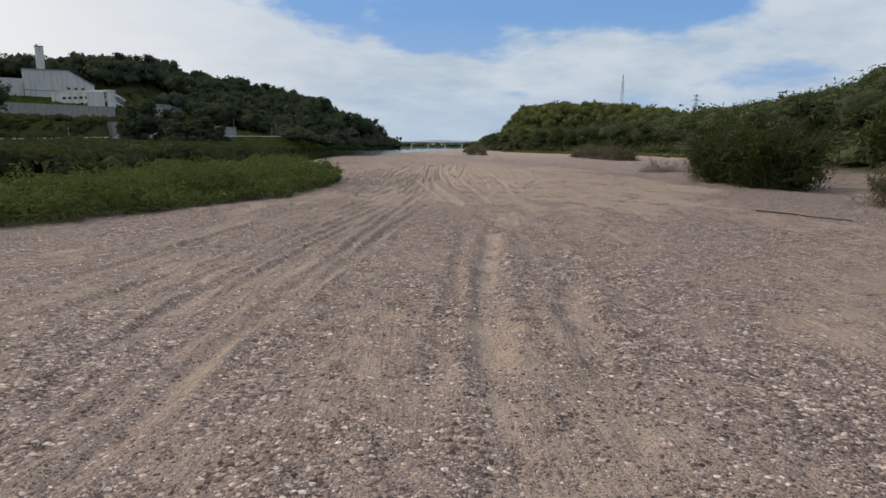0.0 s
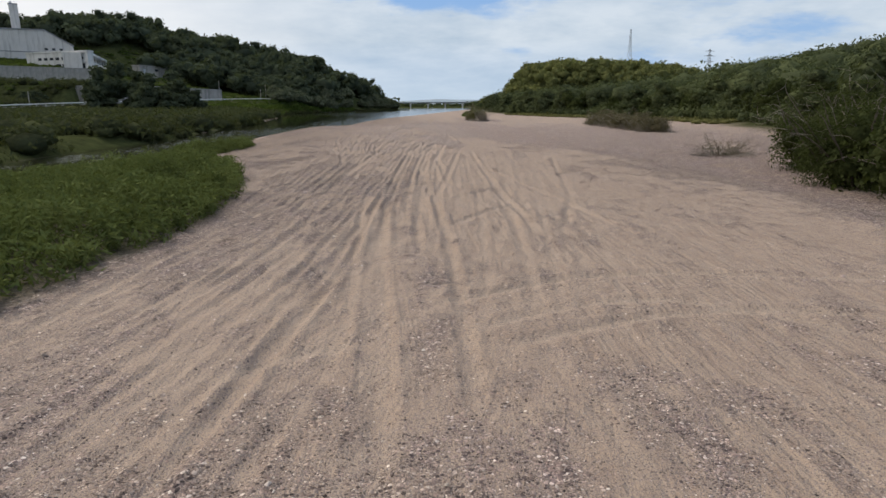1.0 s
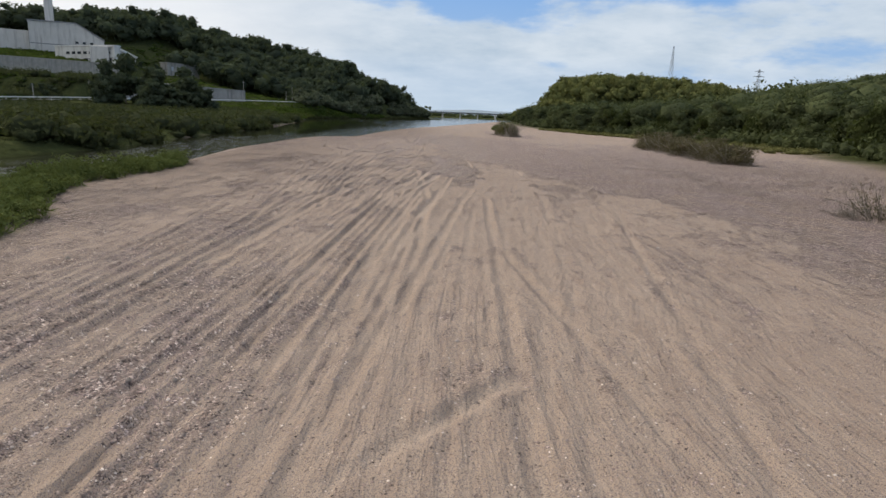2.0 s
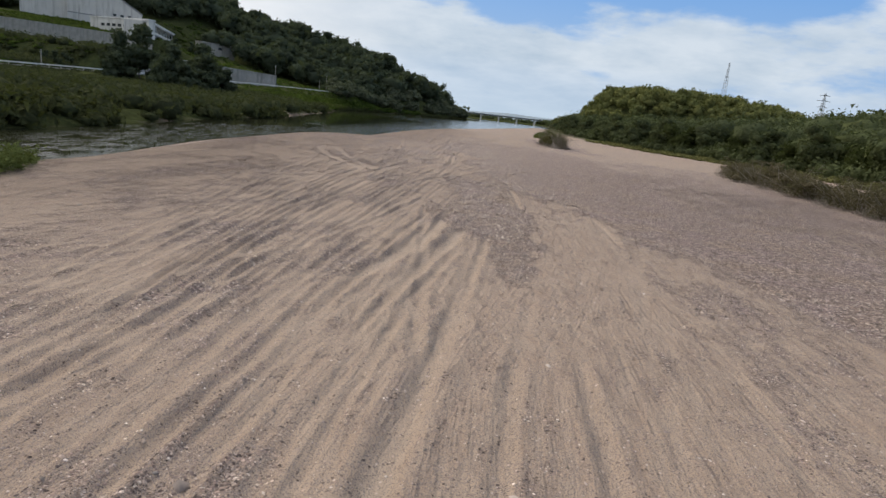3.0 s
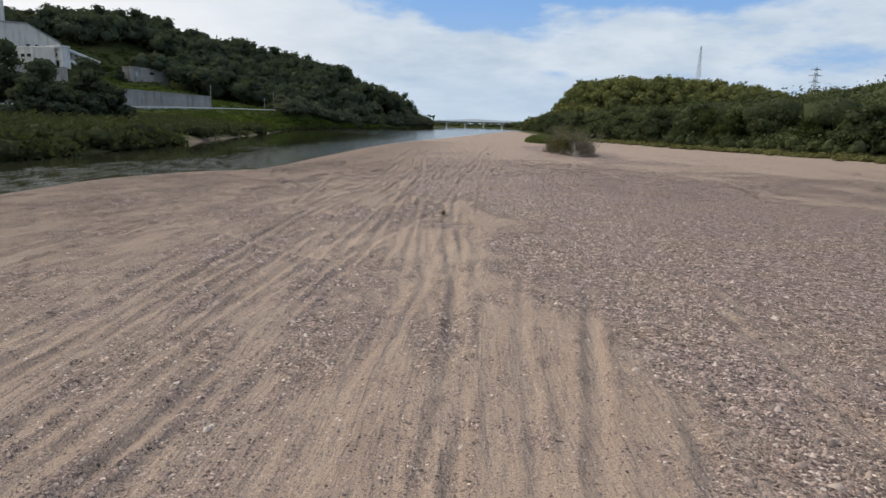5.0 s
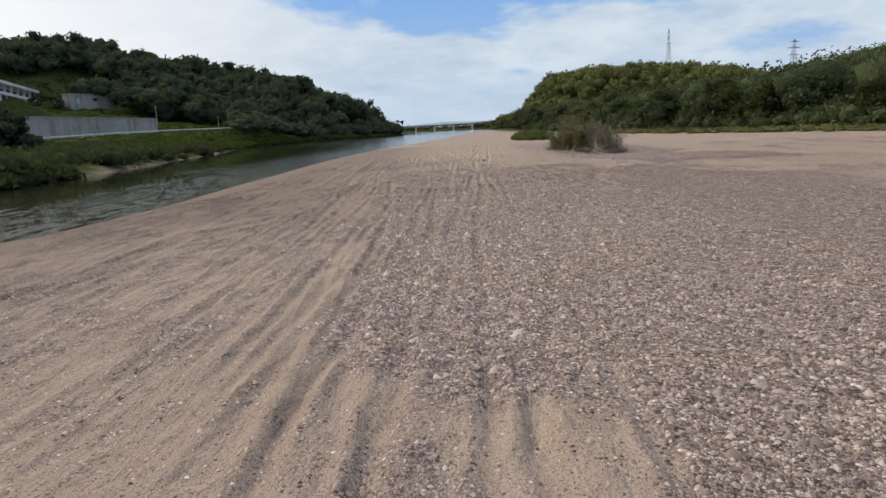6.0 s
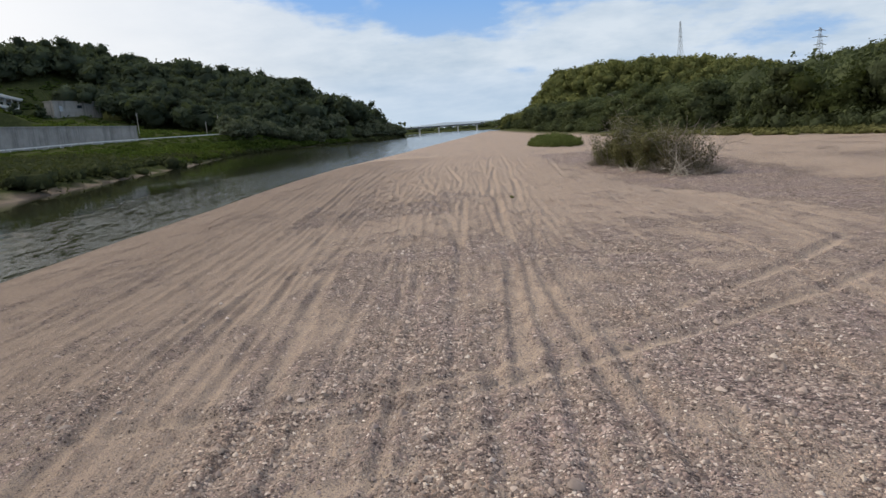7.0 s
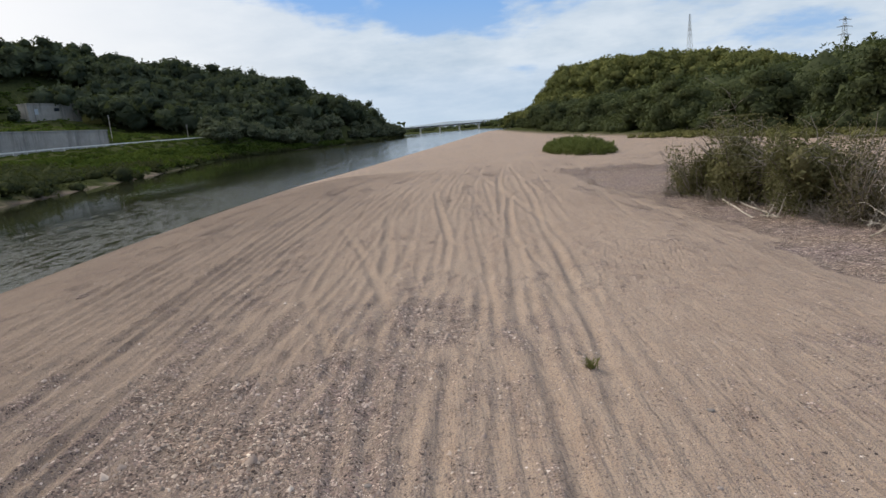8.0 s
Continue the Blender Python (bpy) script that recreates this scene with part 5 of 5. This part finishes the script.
def shrub(name, place, size, mat, seed, label, stems=16, leaves=5200, leaf=0.07, twigs=60, bare=0.2, bulk=0):
    """A many-stemmed riverside shrub: leaning stems, fine twigs, and leaves in drifts along them."""
    gen = np.random.default_rng(seed)
    bush = tagged(new(name), label, "shrub")
    wide, deep, tall = size
    tips, fine = [], []
    for k in range(stems):
        a = k * 2.4 + gen.uniform(-0.4, 0.4)
        foot = (math.cos(a) * wide * 0.35 * gen.random(), math.sin(a) * deep * 0.35 * gen.random(), -0.1)
        out = gen.uniform(0.25, 0.95)
        way = (math.cos(a) * wide * out, math.sin(a) * deep * out, tall * gen.uniform(0.75, 1.1))
        path = limb(gen, foot, way, Vector(way).length, 0.035 * tall / 3 + 0.012, 6, 0.05, 0.13)
        child("stem", tube_mesh("stem", [path], BARK if bare < 0.4 else TWIG, 5), bush)
        for p, r in path[2:]:
            tips.append(p)
    for k in range(twigs):
        p = tips[int(gen.integers(len(tips)))]
        way = (p[0] * 0.5 + gen.normal(0, 0.7), p[1] * 0.5 + gen.normal(0, 0.7), gen.uniform(-0.2, 1.0))
        path = limb(gen, p, way, gen.uniform(0.35, 0.9) * tall * 0.4, 0.011, 3, 0.08, 0.3)
        fine.append(path)
        tips += [q for q, r in path[1:]]
    for k in range(int(twigs * bare * 2)):
        a = gen.uniform(0, 6.283)
        foot = (math.cos(a) * wide * gen.uniform(0.5, 1.0), math.sin(a) * deep * gen.uniform(0.5, 1.0), 0.0)
        fine.append(limb(gen, foot, (math.cos(a), math.sin(a), gen.uniform(0.3, 1.6)), gen.uniform(0.5, 1.2), 0.012, 3, 0.05, 0.35))
    tagged(child("brushwood", tube_mesh("brushwood", fine, TWIG, 3), bush, "pale bare twigs"), kind="stuff")
    tips = np.array(tips)
    pick = tips[gen.integers(len(tips), size=leaves)]
    low = gen.random(leaves) < 0.5
    pick[low] *= np.stack([gen.uniform(0.35, 0.85, low.sum()), gen.uniform(0.35, 0.85, low.sum()), gen.uniform(0.05, 0.75, low.sum())], -1)
    points = pick + gen.normal(0, 1, (leaves, 3)) * np.array([wide, deep, tall]) * 0.06
    points[:, 2] = np.clip(np.abs(points[:, 2]), 0.05, tall * 1.08)
    points = points[np.hypot(points[:, 0] / wide, points[:, 1] / deep) < 0.98]
    verts, faces = leaves_at(points, unit(points * np.array([1, 1, 0.6]) + gen.normal(0, 0.6, points.shape)), leaf, leaf * 0.4, gen)
    if bulk:
        inner = [(gen.normal(0, wide * 0.38), gen.normal(0, deep * 0.38), tall * gen.uniform(0.15, 0.68)) for k in range(bulk)]
        fill, skin = crowns(inner, [(wide * 0.38, deep * 0.38, tall * 0.24)] * bulk, 260, leaf * 1.5, seed + 7, 0.6)
        verts, faces = np.concatenate([verts, fill]), np.concatenate([faces, skin + len(verts)])
    child("foliage", foliage_mesh("foliage", verts, faces, mat), bush)
    bush.matrix_basis = pose(place[0], place[1], float(height_at(*place)), 0, 0, gen.uniform(0, 40))
    return bush


shrub("willow_bush", (23.0, 49.0), (2.6, 3.2, 3.9), WILLOW_LEAVES, 501, "dense green willow bush at the gravel's edge", 30, 22000, 0.085, 150, 0.1, 14)
shrub("willow_bush", (20.9, 42.6), (2.8, 3.2, 4.3), WILLOW_LEAVES, 502, "tall green willow bush with pale stems showing", 30, 24000, 0.085, 150, 0.15, 14)
shrub("willow_bush", (20.8, 36.5), (2.8, 3.2, 3.7), WILLOW_LEAVES, 503, "spreading willow bush over bare gravel", 26, 16000, 0.09, 120, 0.15, 12)
shrub("willow_bush", (29.0, 53.0), (3.0, 3.2, 4.2), WILLOW_LEAVES, 504, "tall willow bush behind the gravel terrace", 26, 14000, 0.10, 120, 0.1, 12)
shrub("dry_shrub", (19.6, 24.0), (1.9, 2.2, 1.7), DRY_LEAVES, 505, "brownish low shrub on the gravel", 20, 9000, 0.07, 160, 0.6, 3)
shrub("dry_shrub", (22.6, 60.0), (2.1, 1.8, 1.6), DRY_LEAVES, 506, "thin leafless shrub in a drift of dead twigs", 22, 1600, 0.06, 150, 0.9)
for k, (x, y, w, h) in enumerate(((28.2, 90, 2.6, 1.8), (28.2, 95, 3.0, 2.1), (28.4, 101, 3.2, 2.0), (29.0, 107, 3.4, 2.3), (28.8, 113, 3.2, 2.2), (29.4, 119, 3.0, 2.0), (30.5, 125, 2.6, 1.8))):
    shrub("dry_shrub", (x, y), (w * 0.8, w, h), DRY_LEAVES, 510 + k, "grey-brown shrub thicket with flood-bleached branches", 22, 7000, 0.085, 160, 0.75, 4)
for k, (x, y, w, h) in enumerate(((10.3, 167.6, 1.4, 2.1), (11.2, 164.4, 1.9, 3.2), (11.9, 160.9, 1.9, 3.2), (12.2, 158.8, 1.6, 2.4), (12.6, 156.8, 1.1, 2.0))):
    shrub("river_shrub", (x, y), (w, w, h), OLIVE_LEAVES if k < 3 else DRY_LEAVES, 520 + k, "grey-green shrub with bleached flood debris at its foot", 28, (9000, 17000, 15000, 5000, 2600)[k], 0.07, 220, (0.5, 0.3, 0.4, 0.8, 0.9)[k], (3, 7, 6, 0, 0)[k])


def driftwood(points, radius, seed, label):
    gen = np.random.default_rng(seed)
    (x0, y0), (x1, y1) = points
    path = []
    for k in range(8):
        f = k / 7
        x, y = x0 + (x1 - x0) * f + gen.normal(0, radius * 0.3), y0 + (y1 - y0) * f + gen.normal(0, radius * 0.3)
        path.append(((x, y, float(height_at(x, y)) + radius * 0.7 + 0.1 * radius * math.sin(k)), radius * (1 - 0.5 * f)))
    ob = new("driftwood", tube_mesh("driftwood", [path], DRIFT if radius > 0.03 else BARK, 7))
    return tagged(ob, label, "driftwood", "driftwood on the bar")


driftwood(((10.2, 18.9), (11.5, 16.4)), 0.03, 601, "long thin dark stick lying on gravel")
driftwood(((10.4, 165.2), (9.3, 160.4)), 0.05, 602, "bleached driftwood pole lying on gravel")
driftwood(((10.8, 165.4), (10.1, 160.4)), 0.045, 603, "bleached driftwood pole beside a shrub")


def branch_tangle(place, reach, count, seed, label):
    """Flood-bleached boughs heaped on the gravel, each bough with a few side twigs."""
    gen = np.random.default_rng(seed)
    heap = tagged(new("branch_tangle"), label, "dead branches")
    for k in range(count):
        a = gen.uniform(0, 6.283)
        foot = (math.cos(a) * reach * gen.uniform(0.2, 0.9), math.sin(a) * reach * gen.uniform(0.2, 0.9), 0.02)
        b = a + gen.normal(2.6, 0.8)
        bough = limb(gen, foot, (math.cos(b), math.sin(b), gen.uniform(0.25, 1.0)), reach * gen.uniform(0.9, 1.8), gen.uniform(0.018, 0.036), 6, 0.02, 0.12)
        runs = [bough]
        for p, r in bough[2:]:
            runs.append(limb(gen, p, (gen.normal(0, 1), gen.normal(0, 1), gen.uniform(-0.2, 0.9)), reach * gen.uniform(0.2, 0.5), 0.009, 3, 0.05, 0.25))
        child("bough", tube_mesh("bough", runs, DRIFT, 5), heap)
    heap.matrix_basis = pose(place[0], place[1], float(height_at(*place)))
    return heap


branch_tangle((11.2, 156.0), 1.25, 16, 611, "heap of bleached dead boughs washed up against a shrub")
branch_tangle((10.0, 160.6), 0.7, 5, 612, "small heap of bleached dead boughs on gravel")

# ---------------------------------------------------------------- road, walls and buildings on the far bank
def along(y):
    return float(road_line(y))


def strip(name, ys, inner, outer, low, high, mat, parent, label=""):
    """A ribbon of rectangular section that follows the road; low and high are heights, or functions of y."""
    verts, faces = [], []
    for y in ys:
        x = along(y)
        a, b = (float(h(y)) if callable(h) else h for h in (low, high))
        verts += [(x - inner, y, a), (x - outer, y, a), (x - outer, y, b), (x - inner, y, b)]
    for k in range(len(ys) - 1):
        for s in range(4):
            a, b = 4 * k + s, 4 * k + (s + 1) % 4
            faces.append((a, b, b + 4, a + 4))
    faces += [(0, 1, 2, 3), (4 * len(ys) - 1, 4 * len(ys) - 2, 4 * len(ys) - 3, 4 * len(ys) - 4)]
    return child(name, mesh_of(name, np.array(verts), np.array(faces), mat), parent, label)


road = tagged(new("road"), "narrow asphalt road along the far bank", "road", kind="structure")
strip("carriageway", np.arange(120, 400, 5.0), 0.2, 5.0, lambda y: road_level(y) - 0.5, lambda y: road_level(y) + 0.14, ASPHALT, road)
strip("kerb", np.arange(120, 400, 5.0), -0.15, 0.18, lambda y: road_level(y) - 0.5, lambda y: road_level(y) + 0.28, CONCRETE, road)

retaining_wall = tagged(new("retaining_wall"), "long grey concrete retaining wall streaked with damp", "retaining wall", kind="structure")
for k, y in enumerate(np.arange(232, 328, 8.0)):
    strip("wall_panel", [y + 0.03, y + 7.97], 5.3 + 0.02 * (k % 2), 8.6, lambda y: road_level(y) - 0.5, lambda y: wall_top(y), CONCRETE, retaining_wall)
    strip("coping", [y + 0.02, y + 7.98], 5.15, 8.8, lambda y: wall_top(y) + 0.004, lambda y: wall_top(y) + 0.32, CONCRETE, retaining_wall)

for first in np.arange(150, 384, 24.0):
    rail = thing("guard_rail", (along(first), first, float(road_level(first))), "white steel guard rail along the bank road", "guard rail", "guard rail sections")
    span = [first + d for d in (0, 6, 12, 18, 23.6)]
    beam = strip("beam", span, -0.30, -0.18, lambda y: road_level(y) + 0.68, lambda y: road_level(y) + 1.0, RAIL, rail)
    beam.matrix_parent_inverse = rail.matrix_basis.inverted()
    for y in np.arange(first + 1, first + 23, 4.0):
        base = float(road_level(y))
        post = part("post", boxed(along(y) + 0.18, along(y) + 0.30, y - 0.06, y + 0.06, base - 0.5, base + 0.9, edge=0.01), RAIL, rail)
        post.matrix_parent_inverse = rail.matrix_basis.inverted()


def pole(x, y, tall, base=None):
    base = float(terrain(np.array([float(x)]), np.array([float(y)]))[0]) - 0.2 if base is None else base
    ob = thing("utility_pole", (x, y, base), "slim pale concrete utility pole beside the road", "utility pole", "utility poles")
    child("shaft", tube_mesh("shaft", [[((0, 0, 0), 0.16), ((0, 0, tall * 0.5), 0.13), ((0, 0, tall), 0.10)]], CONCRETE, 8), ob)
    part("crossarm", boxed(-0.35, 0.35, -0.05, 0.05, tall - 0.6, tall - 0.5), STEEL, ob)
    part("cap", boxed(-0.14, 0.14, -0.14, 0.14, tall - 0.02, tall + 0.06), STEEL, ob)


for x, y, tall in ((-116.5, 198, 4.5), (-114.8, 252, 8.5), (-109.5, 339, 9.0), (-99, 388, 9.0), (-96, 366, 6.0)):
    pole(x, y, tall)


def oriented(origin, heading):
    return Matrix.Translation(origin) @ Matrix.Rotation(heading, 4, "Z")


def plant_works():
    """The works on the hill: hall with sloping roof end, tower, left wing."""
    a, b = Vector((-264, 405, 0)), Vector((-231, 427, 0))
    heading = math.atan2(b.y - a.y, b.x - a.x)
    hall = tagged(new("works_hall"), "large pale windowless hall with a sloping roof end", "industrial building")
    hall.matrix_basis = oriented((a.x, a.y, 25), heading)
    long = (b - a).length
    profile = [(0, 0), (long, 0), (long, 16.5), (long * 0.63, 25.5), (0, 25.0)]

    def prism(y0, y1, points):
        bm = bmesh.new()
        front = [bm.verts.new((x, y0, z)) for x, z in points]
        back = [bm.verts.new((x, y1, z)) for x, z in points]
        bm.faces.new(front)
        bm.faces.new(back[::-1])
        for k in range(len(points)):
            j = (k + 1) % len(points)
            bm.faces.new((front[k], back[k], back[j], front[j]))
        bmesh.ops.recalc_face_normals(bm, faces=bm.faces)
        return bm

    part("wall", prism(0, 38, profile), PALE_WALL, hall)
    roof = [(long + 0.5, 16.6), (long + 0.5, 17.2), (long * 0.63, 26.2), (-0.5, 25.8), (-0.5, 25.1), (long * 0.63, 25.6)]
    part("roof", prism(-0.5, 38.5, roof), ROOF, hall)
    for k in range(1, 9):
        part("wall_seam", boxed(long * k / 9 - 0.12, long * k / 9 + 0.12, -0.12, 0.02, 0.5, 24.5 - max(0, (k / 9 - 0.63)) * 24), PALE_WALL, hall)
    part("band", boxed(0, long, -0.15, 0.0, 12.0, 12.6), ROOF, hall)
    for k in range(3):
        part("louvre", boxed(long * 0.6 + k * 4, long * 0.6 + k * 4 + 1.8, -0.1, 0.05, 13.6, 15.0), GLASS, hall)
    part("left_wing", boxed(-24, -0.2, 4, 30, 0, 19.5, edge=0.2), PALE_WALL, hall)
    tower = tagged(new("chimney_tower"), "tall square pale concrete chimney tower", "chimney")
    tower.matrix_basis = oriented((-272, 437, 28), heading)
    part("shaft", boxed(-2.5, 2.5, -2.5, 2.5, 0, 41, edge=0.3), PALE_WALL, tower)
    part("rim", boxed(-2.65, 2.65, -2.65, 2.65, 40.4, 41.2, edge=0.2), ROOF, tower)
    part("flue", boxed(-1.8, -0.4, -0.7, 0.7, 41, 42.4, edge=0.1), STEEL, tower)
    part("mast", boxed(1.0, 1.15, 0, 0.15, 41, 43.5), STEEL, tower)

    a, b = Vector((-232, 380, 0)), Vector((-189, 365, 0))
    heading = math.atan2(b.y - a.y, b.x - a.x)
    long = (b - a).length
    annex = tagged(new("works_annex"), "long white office block with a window band", "office building")
    annex.matrix_basis = oriented((a.x, a.y, 22), heading)
    part("wall", boxed(0, long, 0, 4, 0, 11.2, edge=0.1), WHITE_WALL, annex)
    part("parapet", boxed(-0.3, long + 0.3, -0.3, 4.3, 11.2, 11.9, edge=0.05), WHITE_WALL, annex)
    part("roof", boxed(0, long, 0.2, 3.8, 11.3, 11.6), ROOF, annex)
    for k in range(8):
        x = 9 + k * 4.4
        pane = part("window", boxed(x, x + 2.6, -0.12, 0.1, 7.2, 8.6), GLASS, annex)
        part("sill", boxed(x - 0.1, x + 2.7, -0.3, 0.0, 7.0, 7.18), WHITE_WALL, pane)
        if k > 2:
            part("window", boxed(x, x + 3.4, -0.12, 0.1, 2.2, 5.0), GLASS, annex)
    c = Vector((-219, 445, 0))
    terrace = tagged(new("terrace_wing"), "two-storey white wing with open galleries", "building")
    terrace.matrix_basis = oriented((b.x, b.y, 22), math.atan2(c.y - b.y, c.x - b.x))
    deep = (c - b).length
    part("wall", boxed(0.5, deep, 3, 12, 0, 10.6, edge=0.1), PALE_WALL, terrace)
    for z in (0.2, 5.4, 10.4):
        part("gallery_slab", boxed(0.5, deep + 0.6, 0.02, 3, z, z + 0.5, edge=0.03), WHITE_WALL, terrace)
        part("gallery_rail", boxed(0.5, deep + 0.6, -0.05, 0.1, z + 0.5, z + 1.4), RAIL, terrace)
    for k in range(9):
        x = 1.0 + k * (deep - 1.6) / 8
        part("column", boxed(x, x + 0.5, 0.2, 0.7, 0, 10.4, edge=0.03), WHITE_WALL, terrace)
        part("window", boxed(x + 1.5, x + 6.0, 2.9, 3.05, 6.6, 8.8), GLASS, terrace)

    upper = tagged(new("upper_wall"), "stained concrete wall below the works", "retaining wall", kind="structure")
    d = Vector((53, 49, 0)).normalized()
    for k in range(-5, 6):
        foot = Vector((-229, 321, 0)) + d * (10 * k)
        panel = part("wall_panel", boxed(0.03, 9.97, 0.03 * (k % 2), 4.6, 8, 23.6, edge=0.05), CONCRETE, upper)
        panel.matrix_basis = oriented(foot, math.atan2(d.y, d.x))
        cap = part("coping", boxed(0.03, 9.97, -0.15, 4.7, 23.604, 24.0, edge=0.04), CONCRETE, panel)

    house = tagged(new("pump_house"), "low grey concrete pump house on the slope", "small building")
    d = Vector((9.5, 23, 0))
    house.matrix_basis = oriented((-181, 407, 17), math.atan2(d.y, d.x))
    part("wall", boxed(0, d.length, 0, 6, 0, 11.4, edge=0.08), CONCRETE, house)
    part("roof", boxed(-0.3, d.length + 0.3, -0.3, 6.3, 11.4, 11.8, edge=0.04), CONCRETE, house)
    part("door", boxed(3, 4.6, -0.08, 0.05, 7.0, 9.4), STEEL, house)
    part("window", boxed(12, 14.5, -0.08, 0.05, 8.4, 9.8), GLASS, house)


plant_works()

# ---------------------------------------------------------------- pylons, bridge, distance
def pylon(x, y, top, tall, arms, wide, label):
    ob = thing("lattice_pylon", (x, y, top - tall), label, "pylon", "power pylons", turn=12)
    braces = []
    levels = 9
    at = lambda k, sx, sy: Vector((sx * wide * (1 - 0.86 * k / levels), sy * wide * (1 - 0.86 * k / levels), tall * k / levels))
    for sx, sy in ((1, 1), (-1, 1), (-1, -1), (1, -1)):
        child("leg", tube_mesh("leg", [[(tuple(at(0, sx, sy)), 0.12), (tuple(at(levels, sx, sy)), 0.08)]], STEEL, 5), ob)
    ring = ((1, 1), (-1, 1), (-1, -1), (1, -1))
    for k in range(levels):
        for q in range(4):
            a, b = ring[q], ring[(q + 1) % 4]
            braces.append([(tuple(at(k, *a)), 0.06), (tuple(at(k + 1, *b)), 0.06)])
            braces.append([(tuple(at(k, *b)), 0.06), (tuple(at(k + 1, *a)), 0.06)])
    child("bracing", tube_mesh("bracing", braces, STEEL, 4), ob)
    for z, reach in arms:
        child("crossarm", tube_mesh("crossarm", [[((-reach, 0, z), 0.12), ((0, 0, z + 0.5), 0.3), ((reach, 0, z), 0.12)]], STEEL, 5), ob)


pylon(191, 626, 74, 42, ((33, 1.2), (30, 1.4), (26.5, 1.2)), 2.3, "tall slender lattice mast above the bamboo")
pylon(182, 427, 38.5, 24, ((22.5, 3.2), (19.5, 4.2), (16.0, 3.6)), 1.9, "steel lattice power pylon on the wooded hill")

bridge = thing("bridge", (0, 1040, 0), "long pale girder bridge on slim white piers", "bridge")
part("girder", boxed(-150, 190, -4, 4, 7.0, 8.1, edge=0.2), BRIDGE_PAINT, bridge)
part("deck", boxed(-150, 190, -5.2, 5.2, 8.1, 8.5, edge=0.1), CONCRETE, bridge)
part("parapet", boxed(-150, 190, -5.2, -4.9, 8.5, 9.2), BRIDGE_PAINT, bridge)
for x in np.arange(-152.5, 195, 28.6):
    pier = part("pier", boxed(x - 1.1, x + 1.1, -2.6, 2.6, -2.0, 7.0, edge=0.2), WHITE_WALL, bridge)
    part("pier_cap", boxed(x - 1.5, x + 1.5, -3.8, 3.8, 6.2, 6.98, edge=0.1), WHITE_WALL, pier)

# backdrop hills, with the bluish haze of distance put into their base colour
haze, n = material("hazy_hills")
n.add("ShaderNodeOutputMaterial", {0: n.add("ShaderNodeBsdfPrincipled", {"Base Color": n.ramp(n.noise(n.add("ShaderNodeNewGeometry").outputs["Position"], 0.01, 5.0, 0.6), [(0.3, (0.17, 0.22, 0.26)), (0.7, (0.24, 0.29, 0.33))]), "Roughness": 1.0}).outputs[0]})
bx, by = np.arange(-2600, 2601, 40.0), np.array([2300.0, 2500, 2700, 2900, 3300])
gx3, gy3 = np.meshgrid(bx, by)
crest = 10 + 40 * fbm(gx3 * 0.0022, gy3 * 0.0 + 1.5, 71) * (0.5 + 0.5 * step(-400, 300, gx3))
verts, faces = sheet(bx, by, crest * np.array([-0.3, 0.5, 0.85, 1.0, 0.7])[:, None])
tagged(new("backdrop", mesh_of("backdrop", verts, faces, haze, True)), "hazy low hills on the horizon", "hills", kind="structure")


def far_bank(x, y):
    return (y > 1080) | (terrain(x, y) > -0.3) & ((y > 1075) | (x < far_shore(y) - 3) | (x > near_shore(y) + 6))


wood("far_riverside_wood", (-240, 260), (640, 1180), 20, 8, 10.0, 26, 1.5, WOOD_LEAVES, 221, lambda x, y: far_bank(x, y) & (np.hypot((x - 160) / 112, (y - 620) / 138) > 0.95) & ((x < 20) | (y > 800)), "low far trees along the river near the bridge")
